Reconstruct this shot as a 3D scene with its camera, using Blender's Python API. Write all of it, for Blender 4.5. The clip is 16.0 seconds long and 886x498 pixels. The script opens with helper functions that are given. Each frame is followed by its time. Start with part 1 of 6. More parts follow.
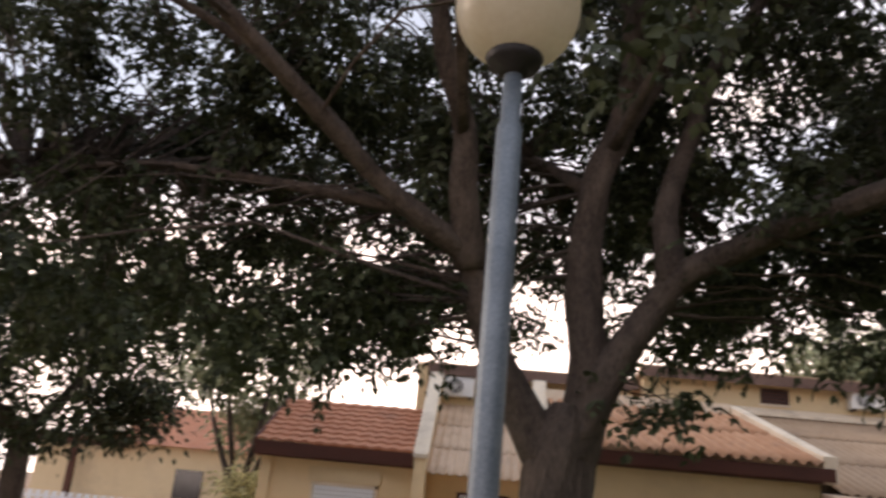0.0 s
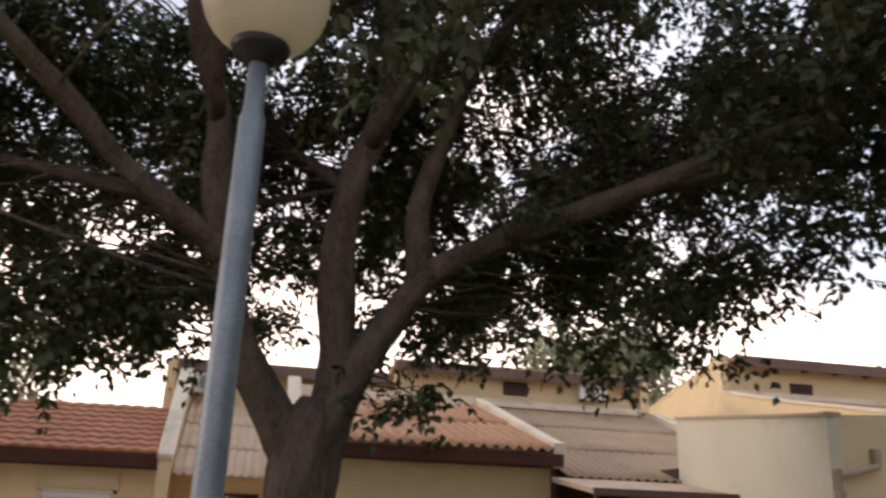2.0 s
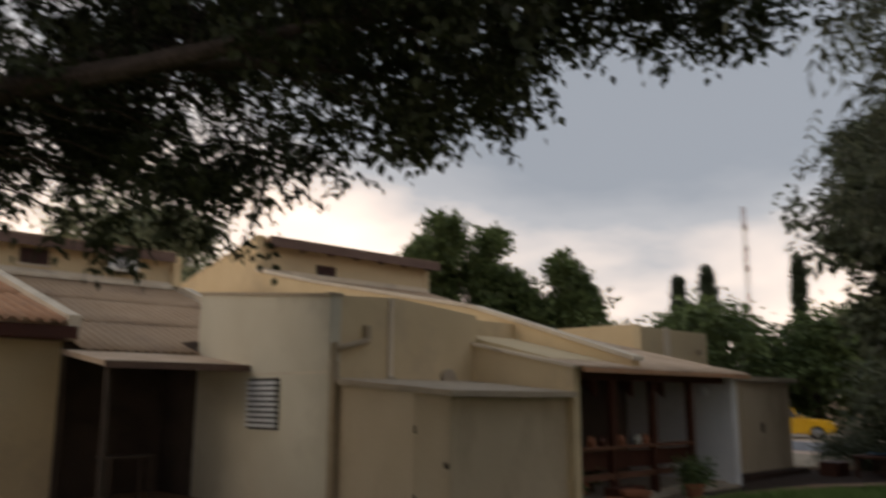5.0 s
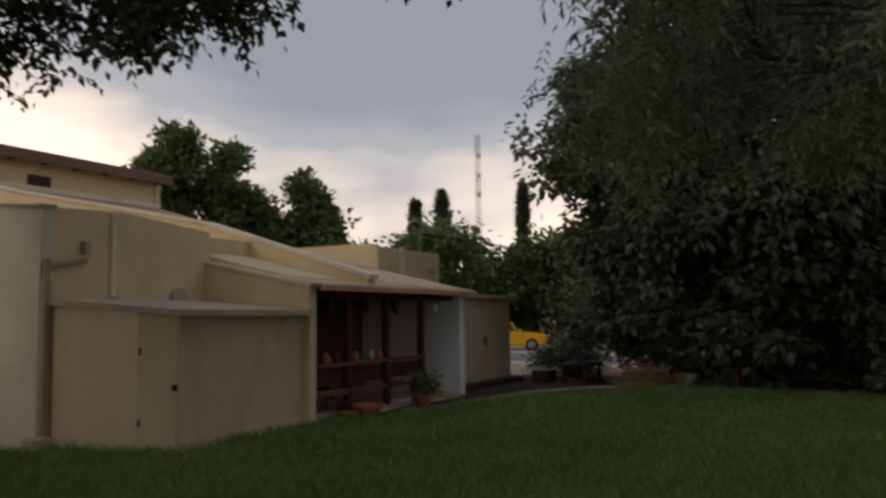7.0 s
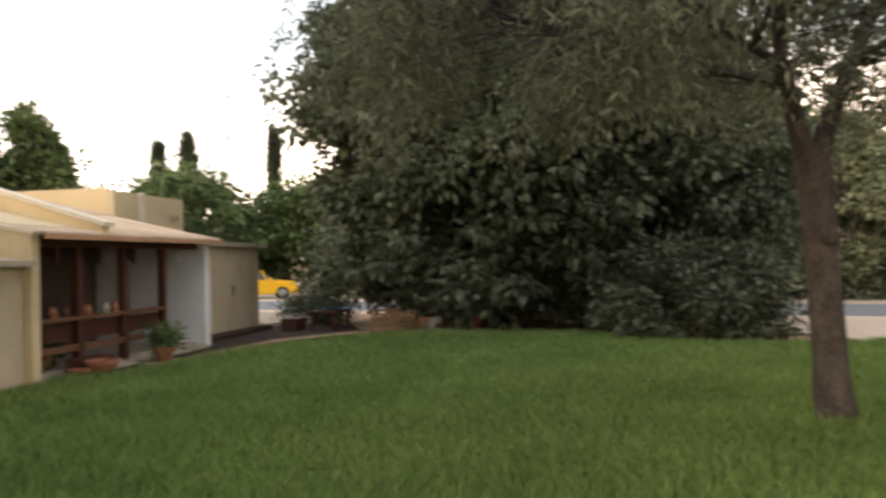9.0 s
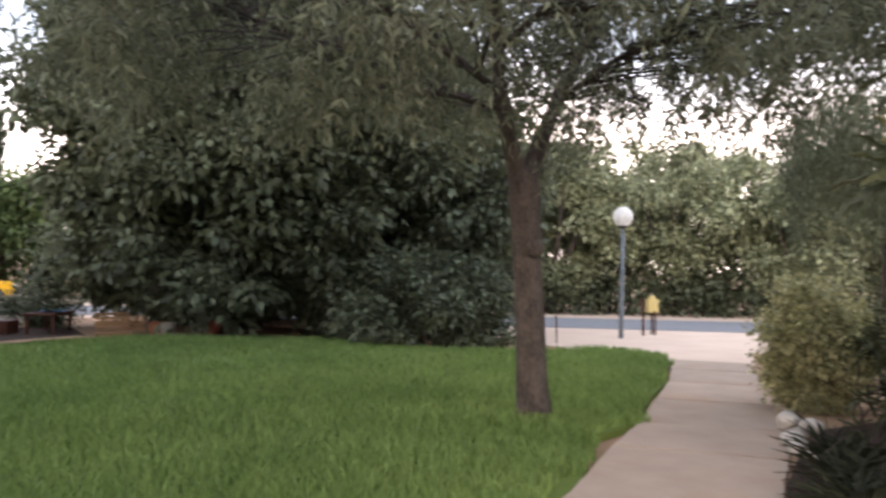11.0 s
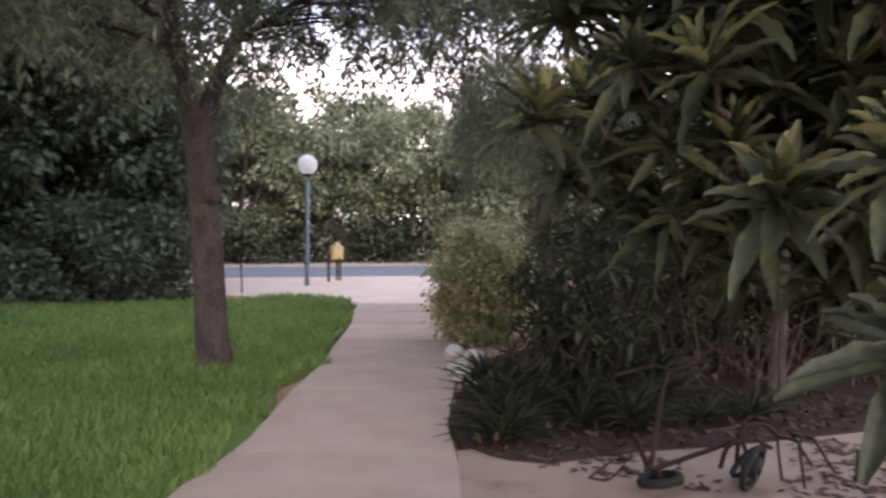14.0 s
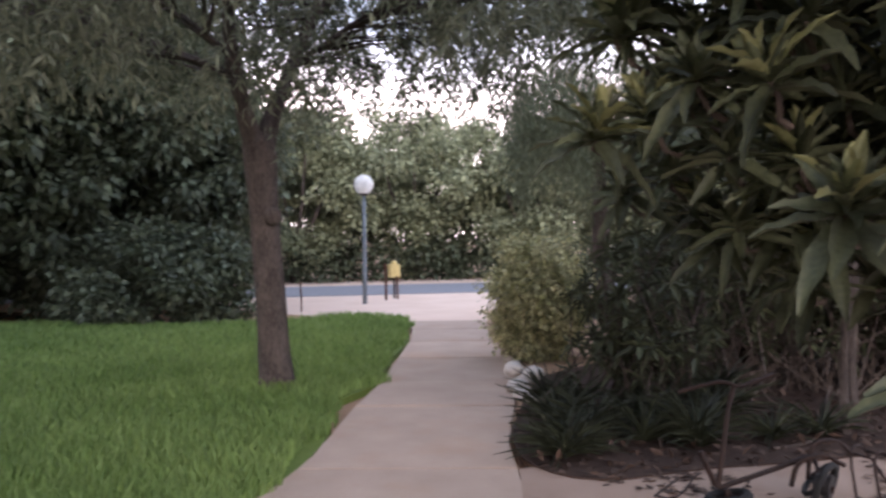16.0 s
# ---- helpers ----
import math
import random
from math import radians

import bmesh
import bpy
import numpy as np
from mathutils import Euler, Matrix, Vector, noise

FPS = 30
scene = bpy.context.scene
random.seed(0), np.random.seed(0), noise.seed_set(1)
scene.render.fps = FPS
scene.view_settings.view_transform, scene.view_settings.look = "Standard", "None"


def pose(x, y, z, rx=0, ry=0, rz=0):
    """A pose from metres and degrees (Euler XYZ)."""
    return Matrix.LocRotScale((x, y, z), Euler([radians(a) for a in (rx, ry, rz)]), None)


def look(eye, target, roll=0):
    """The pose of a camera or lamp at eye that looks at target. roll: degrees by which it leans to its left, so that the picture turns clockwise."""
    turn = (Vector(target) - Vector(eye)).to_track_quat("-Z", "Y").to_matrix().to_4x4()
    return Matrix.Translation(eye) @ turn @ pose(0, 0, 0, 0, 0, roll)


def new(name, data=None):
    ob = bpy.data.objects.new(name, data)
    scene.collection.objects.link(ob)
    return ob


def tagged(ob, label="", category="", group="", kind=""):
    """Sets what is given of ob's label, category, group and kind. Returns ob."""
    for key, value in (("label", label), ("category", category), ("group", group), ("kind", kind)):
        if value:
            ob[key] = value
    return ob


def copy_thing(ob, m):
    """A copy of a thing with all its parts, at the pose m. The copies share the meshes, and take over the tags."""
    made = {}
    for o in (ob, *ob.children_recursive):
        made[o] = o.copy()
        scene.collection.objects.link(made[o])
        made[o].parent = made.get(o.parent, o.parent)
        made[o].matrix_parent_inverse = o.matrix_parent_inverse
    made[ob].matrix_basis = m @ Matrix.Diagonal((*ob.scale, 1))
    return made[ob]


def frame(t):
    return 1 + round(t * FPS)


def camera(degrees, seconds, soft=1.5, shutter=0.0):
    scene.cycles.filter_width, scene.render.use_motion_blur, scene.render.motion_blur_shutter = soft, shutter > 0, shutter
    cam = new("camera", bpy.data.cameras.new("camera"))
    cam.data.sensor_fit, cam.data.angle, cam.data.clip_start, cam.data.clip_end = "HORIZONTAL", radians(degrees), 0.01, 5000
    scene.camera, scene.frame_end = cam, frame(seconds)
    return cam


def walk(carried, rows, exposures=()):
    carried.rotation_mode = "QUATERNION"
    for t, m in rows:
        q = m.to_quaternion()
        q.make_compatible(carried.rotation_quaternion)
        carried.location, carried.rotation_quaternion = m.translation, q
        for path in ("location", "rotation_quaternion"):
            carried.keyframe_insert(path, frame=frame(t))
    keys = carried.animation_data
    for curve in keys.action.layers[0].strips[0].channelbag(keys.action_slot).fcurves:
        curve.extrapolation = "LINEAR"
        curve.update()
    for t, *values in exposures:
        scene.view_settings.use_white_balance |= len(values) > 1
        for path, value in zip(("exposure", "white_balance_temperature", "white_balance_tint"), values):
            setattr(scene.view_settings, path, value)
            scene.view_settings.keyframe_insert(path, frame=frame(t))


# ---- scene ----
cam = camera(56.52, 16.0, soft=2.6, shutter=0.8)
PATH = [
    (0.0, pose(0.124, 0.088, 1.651, 107.60, -5.13, 2.55)),
    (0.5, pose(0.137, 0.085, 1.655, 108.23, -4.46, -1.56)),
    (1.0, pose(0.142, 0.084, 1.654, 108.82, -3.87, -5.84)),
    (1.5, pose(0.165, 0.064, 1.639, 108.53, -2.87, -10.38)),
    (2.0, pose(0.198, 0.057, 1.637, 108.33, -1.97, -13.64)),
    (2.5, pose(0.207, 0.039, 1.627, 108.06, -1.55, -16.70)),
    (3.0, pose(0.234, 0.012, 1.608, 106.98, -0.47, -21.29)),
    (3.5, pose(0.296, -0.024, 1.639, 105.65, 0.02, -26.13)),
    (4.0, pose(0.324, -0.119, 1.666, 103.47, -0.16, -32.68)),
    (4.5, pose(0.441, -0.176, 1.663, 102.64, -0.48, -38.17)),
    (5.0, pose(0.469, -0.204, 1.656, 100.32, -0.21, -44.15)),
    (5.2, pose(0.440, -0.201, 1.646, 99.49, -0.02, -46.85)),
    (7.5, pose(0.646, -0.131, 1.644, 93.72, 1.37, -64.69)),
    (8.0, pose(0.638, -0.181, 1.640, 92.95, 2.14, -67.81)),
    (8.5, pose(0.656, -0.220, 1.633, 92.60, 1.63, -72.84)),
    (9.0, pose(0.664, -0.185, 1.660, 90.77, 1.18, -79.08)),
    (9.2, pose(0.669, -0.183, 1.655, 90.86, 0.94, -80.89)),
    (11.3, pose(0.515, -0.437, 1.563, 91.42, -1.00, -98.30)),
    (11.5, pose(0.520, -0.434, 1.557, 91.30, -0.99, -99.65)),
    (12.0, pose(0.533, -0.457, 1.553, 90.50, -1.01, -104.51)),
    (12.5, pose(0.535, -0.479, 1.553, 89.80, -0.55, -108.62)),
    (13.0, pose(0.525, -0.483, 1.550, 89.18, -0.44, -111.64)),
    (13.5, pose(0.509, -0.490, 1.544, 88.43, -0.34, -114.65)),
    (14.0, pose(0.521, -0.521, 1.541, 88.22, -0.21, -117.57)),
    (14.5, pose(0.519, -0.529, 1.545, 88.35, 0.18, -119.23)),
    (15.0, pose(0.517, -0.532, 1.544, 88.55, 0.49, -119.12)),
    (15.5, pose(0.510, -0.517, 1.547, 89.26, 0.81, -116.70)),
    (16.0, pose(0.505, -0.494, 1.549, 89.40, 0.93, -113.73)),
]
EXPOSURES = [(0.0, 0.5, 6500, 22), (2.5, 0.45, 6500, 21), (3.5, 0.45, 6550, 21), (4.0, 0.1, 7000, 24), (4.5, -0.38, 6950, 20), (5.0, -0.68, 6650, 15), (7.5, -0.82, 6700, 15),
             (8.0, 0.18, 7050, 15), (8.5, 0.6, 6900, 14), (9.0, 1.05, 7050, 14), (9.3, 1.05, 6900, 14), (11.3, 1.45, 6150, 20), (12.5, 1.4, 5950, 24), (14.0, 1.15, 5750, 24), (16.0, 1.25, 5700, 24)]
walk(cam, PATH, EXPOSURES)

# ---------------------------------------------------------------- world and sun
SUN_AZ, SUN_EL = 285.0, 16.0
world = bpy.data.worlds.new("evening_sky")
scene.world = world
world.use_nodes = True


def sky_nodes():
    nt = world.node_tree
    nt.nodes.clear()
    nd, ln = nt.nodes, nt.links
    out = nd.new("ShaderNodeOutputWorld")
    bg = nd.new("ShaderNodeBackground")
    sky = nd.new("ShaderNodeTexSky")
    sky.sky_type, sky.sun_disc = "NISHITA", False
    sky.sun_elevation, sky.sun_rotation = radians(SUN_EL), radians(SUN_AZ)
    sky.dust_density = 3.0
    co = nd.new("ShaderNodeTexCoord")
    mp = nd.new("ShaderNodeMapping")
    mp.inputs["Scale"].default_value = (1.0, 1.0, 2.6)
    mp.inputs["Location"].default_value = (0.35, 0.1, 0.0)
    ln.new(co.outputs["Generated"], mp.inputs["Vector"])
    big = nd.new("ShaderNodeTexNoise")
    big.inputs["Scale"].default_value, big.inputs["Detail"].default_value, big.inputs["Roughness"].default_value = 1.15, 6.0, 0.52
    ln.new(mp.outputs[0], big.inputs["Vector"])
    ramp = nd.new("ShaderNodeValToRGB")
    e = ramp.color_ramp.elements
    e[0].position, e[0].color = 0.40, (0.60, 0.67, 0.74, 1)
    e[1].position, e[1].color = 0.70, (2.7, 2.25, 1.85, 1)
    mid = ramp.color_ramp.elements.new(0.52)
    mid.color = (0.88, 0.92, 0.95, 1)
    sep = nd.new("ShaderNodeSeparateXYZ")
    ln.new(co.outputs["Generated"], sep.inputs[0])
    low = nd.new("ShaderNodeMapRange")
    low.inputs["From Min"].default_value, low.inputs["From Max"].default_value = 0.40, 0.04
    low.inputs["To Min"].default_value, low.inputs["To Max"].default_value = -0.06, 0.24
    ln.new(sep.outputs["Z"], low.inputs["Value"])
    add = nd.new("ShaderNodeMath")
    ln.new(big.outputs["Fac"], add.inputs[0])
    ln.new(low.outputs[0], add.inputs[1])
    west = nd.new("ShaderNodeVectorMath")
    west.operation = "DOT_PRODUCT"
    west.inputs[1].default_value = (0.42, 0.90, 0.0)
    ln.new(co.outputs["Generated"], west.inputs[0])
    wide = nd.new("ShaderNodeMath")
    wide.operation = "MULTIPLY_ADD"
    wide.inputs[1].default_value = 0.04
    ln.new(west.outputs["Value"], wide.inputs[0])
    ln.new(add.outputs[0], wide.inputs[2])
    down = nd.new("ShaderNodeMath")
    down.operation = "SUBTRACT"
    down.inputs[1].default_value = 0.045
    ln.new(wide.outputs[0], down.inputs[0])
    ln.new(down.outputs[0], ramp.inputs["Fac"])
    dim = nd.new("ShaderNodeVectorMath")
    dim.operation = "SCALE"
    dim.inputs["Scale"].default_value = 0.10
    ln.new(sky.outputs[0], dim.inputs[0])
    mix = nd.new("ShaderNodeMix")
    mix.data_type = "RGBA"
    mix.inputs["Factor"].default_value = 0.88
    ln.new(dim.outputs[0], mix.inputs["A"])
    ln.new(ramp.outputs[0], mix.inputs["B"])
    ln.new(mix.outputs["Result"], bg.inputs["Color"])
    bg.inputs["Strength"].default_value = 1.0
    ln.new(bg.outputs[0], out.inputs[0])


sky_nodes()
sun = new("sun", bpy.data.lights.new("sun", "SUN"))
sun.data.energy, sun.data.angle, sun.data.color = 0.7, radians(14), (1.0, 0.84, 0.64)
a, e = radians(SUN_AZ), radians(SUN_EL)
SUN_DIR = Vector((math.sin(a) * math.cos(e), math.cos(a) * math.cos(e), math.sin(e)))
sun.matrix_world = look(SUN_DIR * 60, (0, 0, 0))


# ---------------------------------------------------------------- materials
def mat(name, c1, c2, rough=0.8, scale=6.0, fine=60.0, bump=0.25, metal=0.0, spec=0.3, stain=None, stain_scale=1.2, per="", stretch=(1, 1, 1), spread=0.25, trans=0.0, depth=0.02):
    """A procedural surface: two tones mixed by a broad and a fine noise, optional stains, fine relief."""
    m = bpy.data.materials.new(name)
    m.use_nodes = True
    nd, ln = m.node_tree.nodes, m.node_tree.links
    b = nd["Principled BSDF"]
    co = nd.new("ShaderNodeTexCoord")
    mp = nd.new("ShaderNodeMapping")
    mp.inputs["Scale"].default_value = stretch
    ln.new(co.outputs["Object"], mp.inputs["Vector"])
    n1, n2 = nd.new("ShaderNodeTexNoise"), nd.new("ShaderNodeTexNoise")
    n1.inputs["Scale"].default_value, n1.inputs["Detail"].default_value = scale, 4.0
    n2.inputs["Scale"].default_value, n2.inputs["Detail"].default_value = fine, 3.0
    ln.new(mp.outputs[0], n1.inputs["Vector"])
    ln.new(mp.outputs[0], n2.inputs["Vector"])
    av = nd.new("ShaderNodeMath")
    av.operation = "MULTIPLY_ADD"
    av.inputs[1].default_value = 0.45
    ln.new(n2.outputs["Fac"], av.inputs[0])
    half = nd.new("ShaderNodeMath")
    half.operation = "MULTIPLY"
    half.inputs[1].default_value = 0.55
    ln.new(n1.outputs["Fac"], half.inputs[0])
    ln.new(half.outputs[0], av.inputs[2])
    st = nd.new("ShaderNodeMapRange")
    st.inputs["From Min"].default_value, st.inputs["From Max"].default_value = 0.34, 0.66
    ln.new(av.outputs[0], st.inputs["Value"])
    mx = nd.new("ShaderNodeMix")
    mx.data_type = "RGBA"
    mx.inputs["A"].default_value, mx.inputs["B"].default_value = (*c1, 1), (*c2, 1)
    ln.new(st.outputs[0], mx.inputs["Factor"])
    col = mx.outputs["Result"]
    if stain:
        n3 = nd.new("ShaderNodeTexNoise")
        n3.inputs["Scale"].default_value, n3.inputs["Detail"].default_value, n3.inputs["Roughness"].default_value = stain_scale, 6.0, 0.65
        ln.new(mp.outputs[0], n3.inputs["Vector"])
        r3 = nd.new("ShaderNodeMapRange")
        r3.inputs["From Min"].default_value, r3.inputs["From Max"].default_value = 0.52, 0.72
        r3.inputs["To Max"].default_value = 0.7
        ln.new(n3.outputs["Fac"], r3.inputs["Value"])
        m3 = nd.new("ShaderNodeMix")
        m3.data_type = "RGBA"
        m3.inputs["B"].default_value = (*stain, 1)
        ln.new(r3.outputs[0], m3.inputs["Factor"])
        ln.new(col, m3.inputs["A"])
        col = m3.outputs["Result"]
    if per:
        if per == "island":
            src = nd.new("ShaderNodeNewGeometry").outputs["Random Per Island"]
        else:
            src = nd.new("ShaderNodeObjectInfo").outputs["Random"]
        r = nd.new("ShaderNodeMapRange")
        r.inputs["To Min"].default_value, r.inputs["To Max"].default_value = 1 - spread, 1 + spread
        ln.new(src, r.inputs["Value"])
        hsv = nd.new("ShaderNodeHueSaturation")
        ln.new(r.outputs[0], hsv.inputs["Value"])
        ln.new(col, hsv.inputs["Color"])
        col = hsv.outputs["Color"]
    ln.new(col, b.inputs["Base Color"])
    b.inputs["Roughness"].default_value, b.inputs["Metallic"].default_value = rough, metal
    b.inputs["Specular IOR Level"].default_value = spec
    if bump:
        bp = nd.new("ShaderNodeBump")
        bp.inputs["Strength"].default_value, bp.inputs["Distance"].default_value = bump, depth
        ln.new(av.outputs[0], bp.inputs["Height"])
        ln.new(bp.outputs[0], b.inputs["Normal"])
    if trans:
        tr = nd.new("ShaderNodeBsdfTranslucent")
        sh = nd.new("ShaderNodeMixShader")
        sh.inputs[0].default_value = trans
        ln.new(col, tr.inputs["Color"])
        ln.new(b.outputs[0], sh.inputs[1])
        ln.new(tr.outputs[0], sh.inputs[2])
        ln.new(sh.outputs[0], nd["Material Output"].inputs["Surface"])
    return m


STUCCO = mat("cream_stucco", (0.61, 0.485, 0.295), (0.69, 0.56, 0.355), 0.9, 1.5, 70, 0.3, stain=(0.47, 0.37, 0.25), stain_scale=0.7)
STUCCO_YELLOW = mat("yellow_stucco", (0.70, 0.54, 0.315), (0.77, 0.61, 0.375), 0.9, 1.5, 70, 0.3, stain=(0.58, 0.45, 0.28), stain_scale=0.6)
STUCCO_PALE = mat("pale_stucco", (0.60, 0.56, 0.44), (0.68, 0.64, 0.52), 0.9, 1.2, 70, 0.3, stain=(0.5, 0.46, 0.36), stain_scale=0.8)
STUCCO_SHED = mat("beige_stucco", (0.50, 0.41, 0.285), (0.575, 0.48, 0.345), 0.92, 1.4, 60, 0.35, stain=(0.34, 0.26, 0.17), stain_scale=0.9, stretch=(1, 1, 0.45))
WHITEWASH = mat("whitewashed_plaster", (0.72, 0.73, 0.74), (0.8, 0.8, 0.79), 0.85, 2, 60, 0.25, stain=(0.6, 0.6, 0.58))
COPING = mat("painted_coping", (0.66, 0.56, 0.42), (0.78, 0.68, 0.54), 0.85, 3, 50, 0.3, stain=(0.4, 0.33, 0.26))
CONCRETE = mat("weathered_concrete", (0.38, 0.31, 0.23), (0.48, 0.40, 0.30), 0.92, 3, 80, 0.35, stain=(0.24, 0.2, 0.16), stain_scale=1.5)
# darker than the path: dirt and stains, plus loquat shade put into the colour
SIDEPATH = mat("dirty_shaded_side_path_concrete", (0.305, 0.215, 0.16), (0.385, 0.285, 0.22), 0.92, 2.2, 110, 0.35, stain=(0.17, 0.11, 0.08), stain_scale=1.6)
PATHMAT = mat("worn_path_concrete", (0.40, 0.30, 0.23), (0.485, 0.375, 0.295), 0.9, 2.2, 120, 0.3, stain=(0.44, 0.29, 0.19), stain_scale=0.8, per="object", spread=0.07)
TILE = mat("terracotta_tile", (0.36, 0.15, 0.085), (0.50, 0.24, 0.14), 0.85, 4, 50, 0.3, stain=(0.24, 0.13, 0.09), stain_scale=2)
TILE_OLD = mat("dusty_red_sheet", (0.42, 0.215, 0.115), (0.54, 0.32, 0.19), 0.9, 2.5, 40, 0.3, stain=(0.27, 0.17, 0.12), stain_scale=1.3)
SHEET = mat("weathered_fibre_cement_sheet", (0.37, 0.255, 0.16), (0.47, 0.34, 0.23), 0.92, 1.8, 45, 0.3, stain=(0.25, 0.17, 0.125), stain_scale=1.1)
SHEET_PALE = mat("pale_corrugated_sheet", (0.52, 0.38, 0.26), (0.64, 0.49, 0.36), 0.85, 2, 45, 0.3, stain=(0.38, 0.27, 0.19), stain_scale=1.5)
UPPERFASCIA = mat("weathered_brown_fascia", (0.12, 0.075, 0.06), (0.19, 0.125, 0.10), 0.8, 4, 60, 0.25, stretch=(0.2, 1, 1))
FASCIA = mat("dark_red_fascia_wood", (0.055, 0.018, 0.012), (0.09, 0.03, 0.02), 0.6, 4, 60, 0.2, stretch=(0.2, 1, 1))
BROWNWOOD = mat("red_brown_stained_wood", (0.05, 0.018, 0.011), (0.095, 0.034, 0.019), 0.6, 5, 60, 0.25, stretch=(1, 1, 0.2))
RAILWOOD = mat("worn_rail_wood", (0.11, 0.05, 0.028), (0.18, 0.085, 0.048), 0.75, 5, 60, 0.25, stretch=(0.2, 1, 1))
PALEWOOD = mat("pale_pallet_wood", (0.22, 0.13, 0.065), (0.32, 0.2, 0.11), 0.8, 4, 60, 0.25, per="object")
GALV = mat("galvanised_steel", (0.12, 0.15, 0.18), (0.21, 0.25, 0.285), 0.48, 7, 90, 0.12, metal=0.35, spec=0.5, stain=(0.13, 0.15, 0.17), stain_scale=5)
DARKSTEEL = mat("dark_rusty_steel", (0.018, 0.014, 0.013), (0.045, 0.026, 0.02), 0.6, 9, 90, 0.2, metal=0.5)
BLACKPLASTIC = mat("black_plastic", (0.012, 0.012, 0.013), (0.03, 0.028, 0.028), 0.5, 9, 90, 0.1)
OPAL = mat("opal_globe_plastic", (0.72, 0.66, 0.52), (0.80, 0.75, 0.62), 0.28, 3, 50, 0.02, spec=0.5, stain=(0.6, 0.52, 0.36), stain_scale=2.5, trans=0.55)
OPAL_CLEAN = mat("white_globe_plastic", (0.84, 0.83, 0.8), (0.9, 0.9, 0.88), 0.25, 3, 50, 0.02, spec=0.5, trans=0.5)
ACWHITE = mat("ac_white_enamel", (0.72, 0.72, 0.70), (0.8, 0.8, 0.78), 0.45, 3, 60, 0.05, stain=(0.6, 0.58, 0.52))
SHUTTER = mat("white_shutter_slats", (0.66, 0.68, 0.7), (0.76, 0.78, 0.8), 0.5, 3, 60, 0.1)
GREYPANEL = mat("grey_door_paint", (0.30, 0.29, 0.25), (0.36, 0.35, 0.30), 0.6, 3, 60, 0.1)
GLASS = mat("dark_window_glass", (0.015, 0.018, 0.02), (0.03, 0.033, 0.036), 0.08, 2, 20, 0.0, spec=0.6)
PIPE = mat("painted_pipe", (0.34, 0.27, 0.18), (0.42, 0.34, 0.24), 0.6, 5, 60, 0.15)
BARK = mat("rough_grey_brown_bark", (0.042, 0.032, 0.027), (0.125, 0.098, 0.08), 0.95, 7, 45, 1.0, stretch=(1, 1, 0.4), depth=0.05)
BARK_TWO = mat("fissured_grey_bark", (0.032, 0.026, 0.023), (0.115, 0.093, 0.08), 0.95, 6, 38, 1.0, stretch=(1, 1, 0.55), depth=0.05)
LEAF_MAIN = mat("dark_tree_leaves", (0.034, 0.042, 0.022), (0.07, 0.085, 0.04), 0.6, 0.8, 30, 0, per="island", spread=0.5, trans=0.22)
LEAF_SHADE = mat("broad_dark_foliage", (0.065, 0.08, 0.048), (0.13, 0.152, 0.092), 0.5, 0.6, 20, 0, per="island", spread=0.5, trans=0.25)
LEAF_NARROW = mat("narrow_grey_green_leaves", (0.122, 0.134, 0.084), (0.215, 0.228, 0.15), 0.45, 1.0, 30, 0, per="island", spread=0.45, trans=0.4)
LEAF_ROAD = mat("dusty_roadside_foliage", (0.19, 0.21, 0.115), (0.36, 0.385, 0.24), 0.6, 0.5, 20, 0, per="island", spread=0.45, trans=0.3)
LEAF_FAR = mat("distant_green_foliage", (0.075, 0.115, 0.042), (0.15, 0.195, 0.075), 0.6, 0.4, 10, 0, per="island", spread=0.5, trans=0.3)
LEAF_CYPRESS = mat("cypress_foliage", (0.025, 0.04, 0.022), (0.05, 0.07, 0.036), 0.7, 0.5, 10, 0, per="island", spread=0.4)
LEAF_PEPPER = mat("pepper_tree_foliage", (0.075, 0.095, 0.055), (0.15, 0.17, 0.105), 0.6, 1, 30, 0, per="island", spread=0.35, trans=0.25)
LEAF_GOLD = mat("cream_edged_shrub_leaves", (0.28, 0.29, 0.12), (0.62, 0.58, 0.34), 0.5, 5, 40, 0, per="island", spread=0.5, trans=0.25)
LEAF_LOQUAT = mat("loquat_leaf", (0.038, 0.045, 0.023), (0.102, 0.113, 0.06), 0.48, 6, 60, 0.25, spec=0.3, per="island", spread=0.45, trans=0.15)
LEAF_YOUNG = mat("young_loquat_leaf", (0.165, 0.175, 0.068), (0.29, 0.285, 0.135), 0.45, 6, 60, 0.2, per="island", spread=0.3, trans=0.25)
LEAF_STRAP = mat("strap_leaves", (0.025, 0.030, 0.016), (0.056, 0.062, 0.035), 0.5, 4, 40, 0.1, per="island", spread=0.5, trans=0.15)
PETAL = mat("white_yellow_petals", (0.75, 0.72, 0.55), (0.85, 0.83, 0.72), 0.6, 9, 60, 0.05)
GRASS = mat("lawn_blades", (0.12, 0.197, 0.049), (0.232, 0.322, 0.098), 0.55, 0.45, 6, 0, per="island", spread=0.35, trans=0.35)
GRASS_SOIL = mat("lawn_thatch", (0.10, 0.15, 0.028), (0.16, 0.215, 0.045), 0.95, 0.6, 25, 0.6)
SOIL = mat("sandy_red_soil", (0.31, 0.19, 0.115), (0.42, 0.28, 0.18), 0.95, 0.8, 35, 0.6, stain=(0.24, 0.14, 0.085), stain_scale=0.5)
MULCH = mat("dark_leaf_mulch", (0.030, 0.0175, 0.012), (0.062, 0.037, 0.026), 0.95, 5, 50, 0.8)
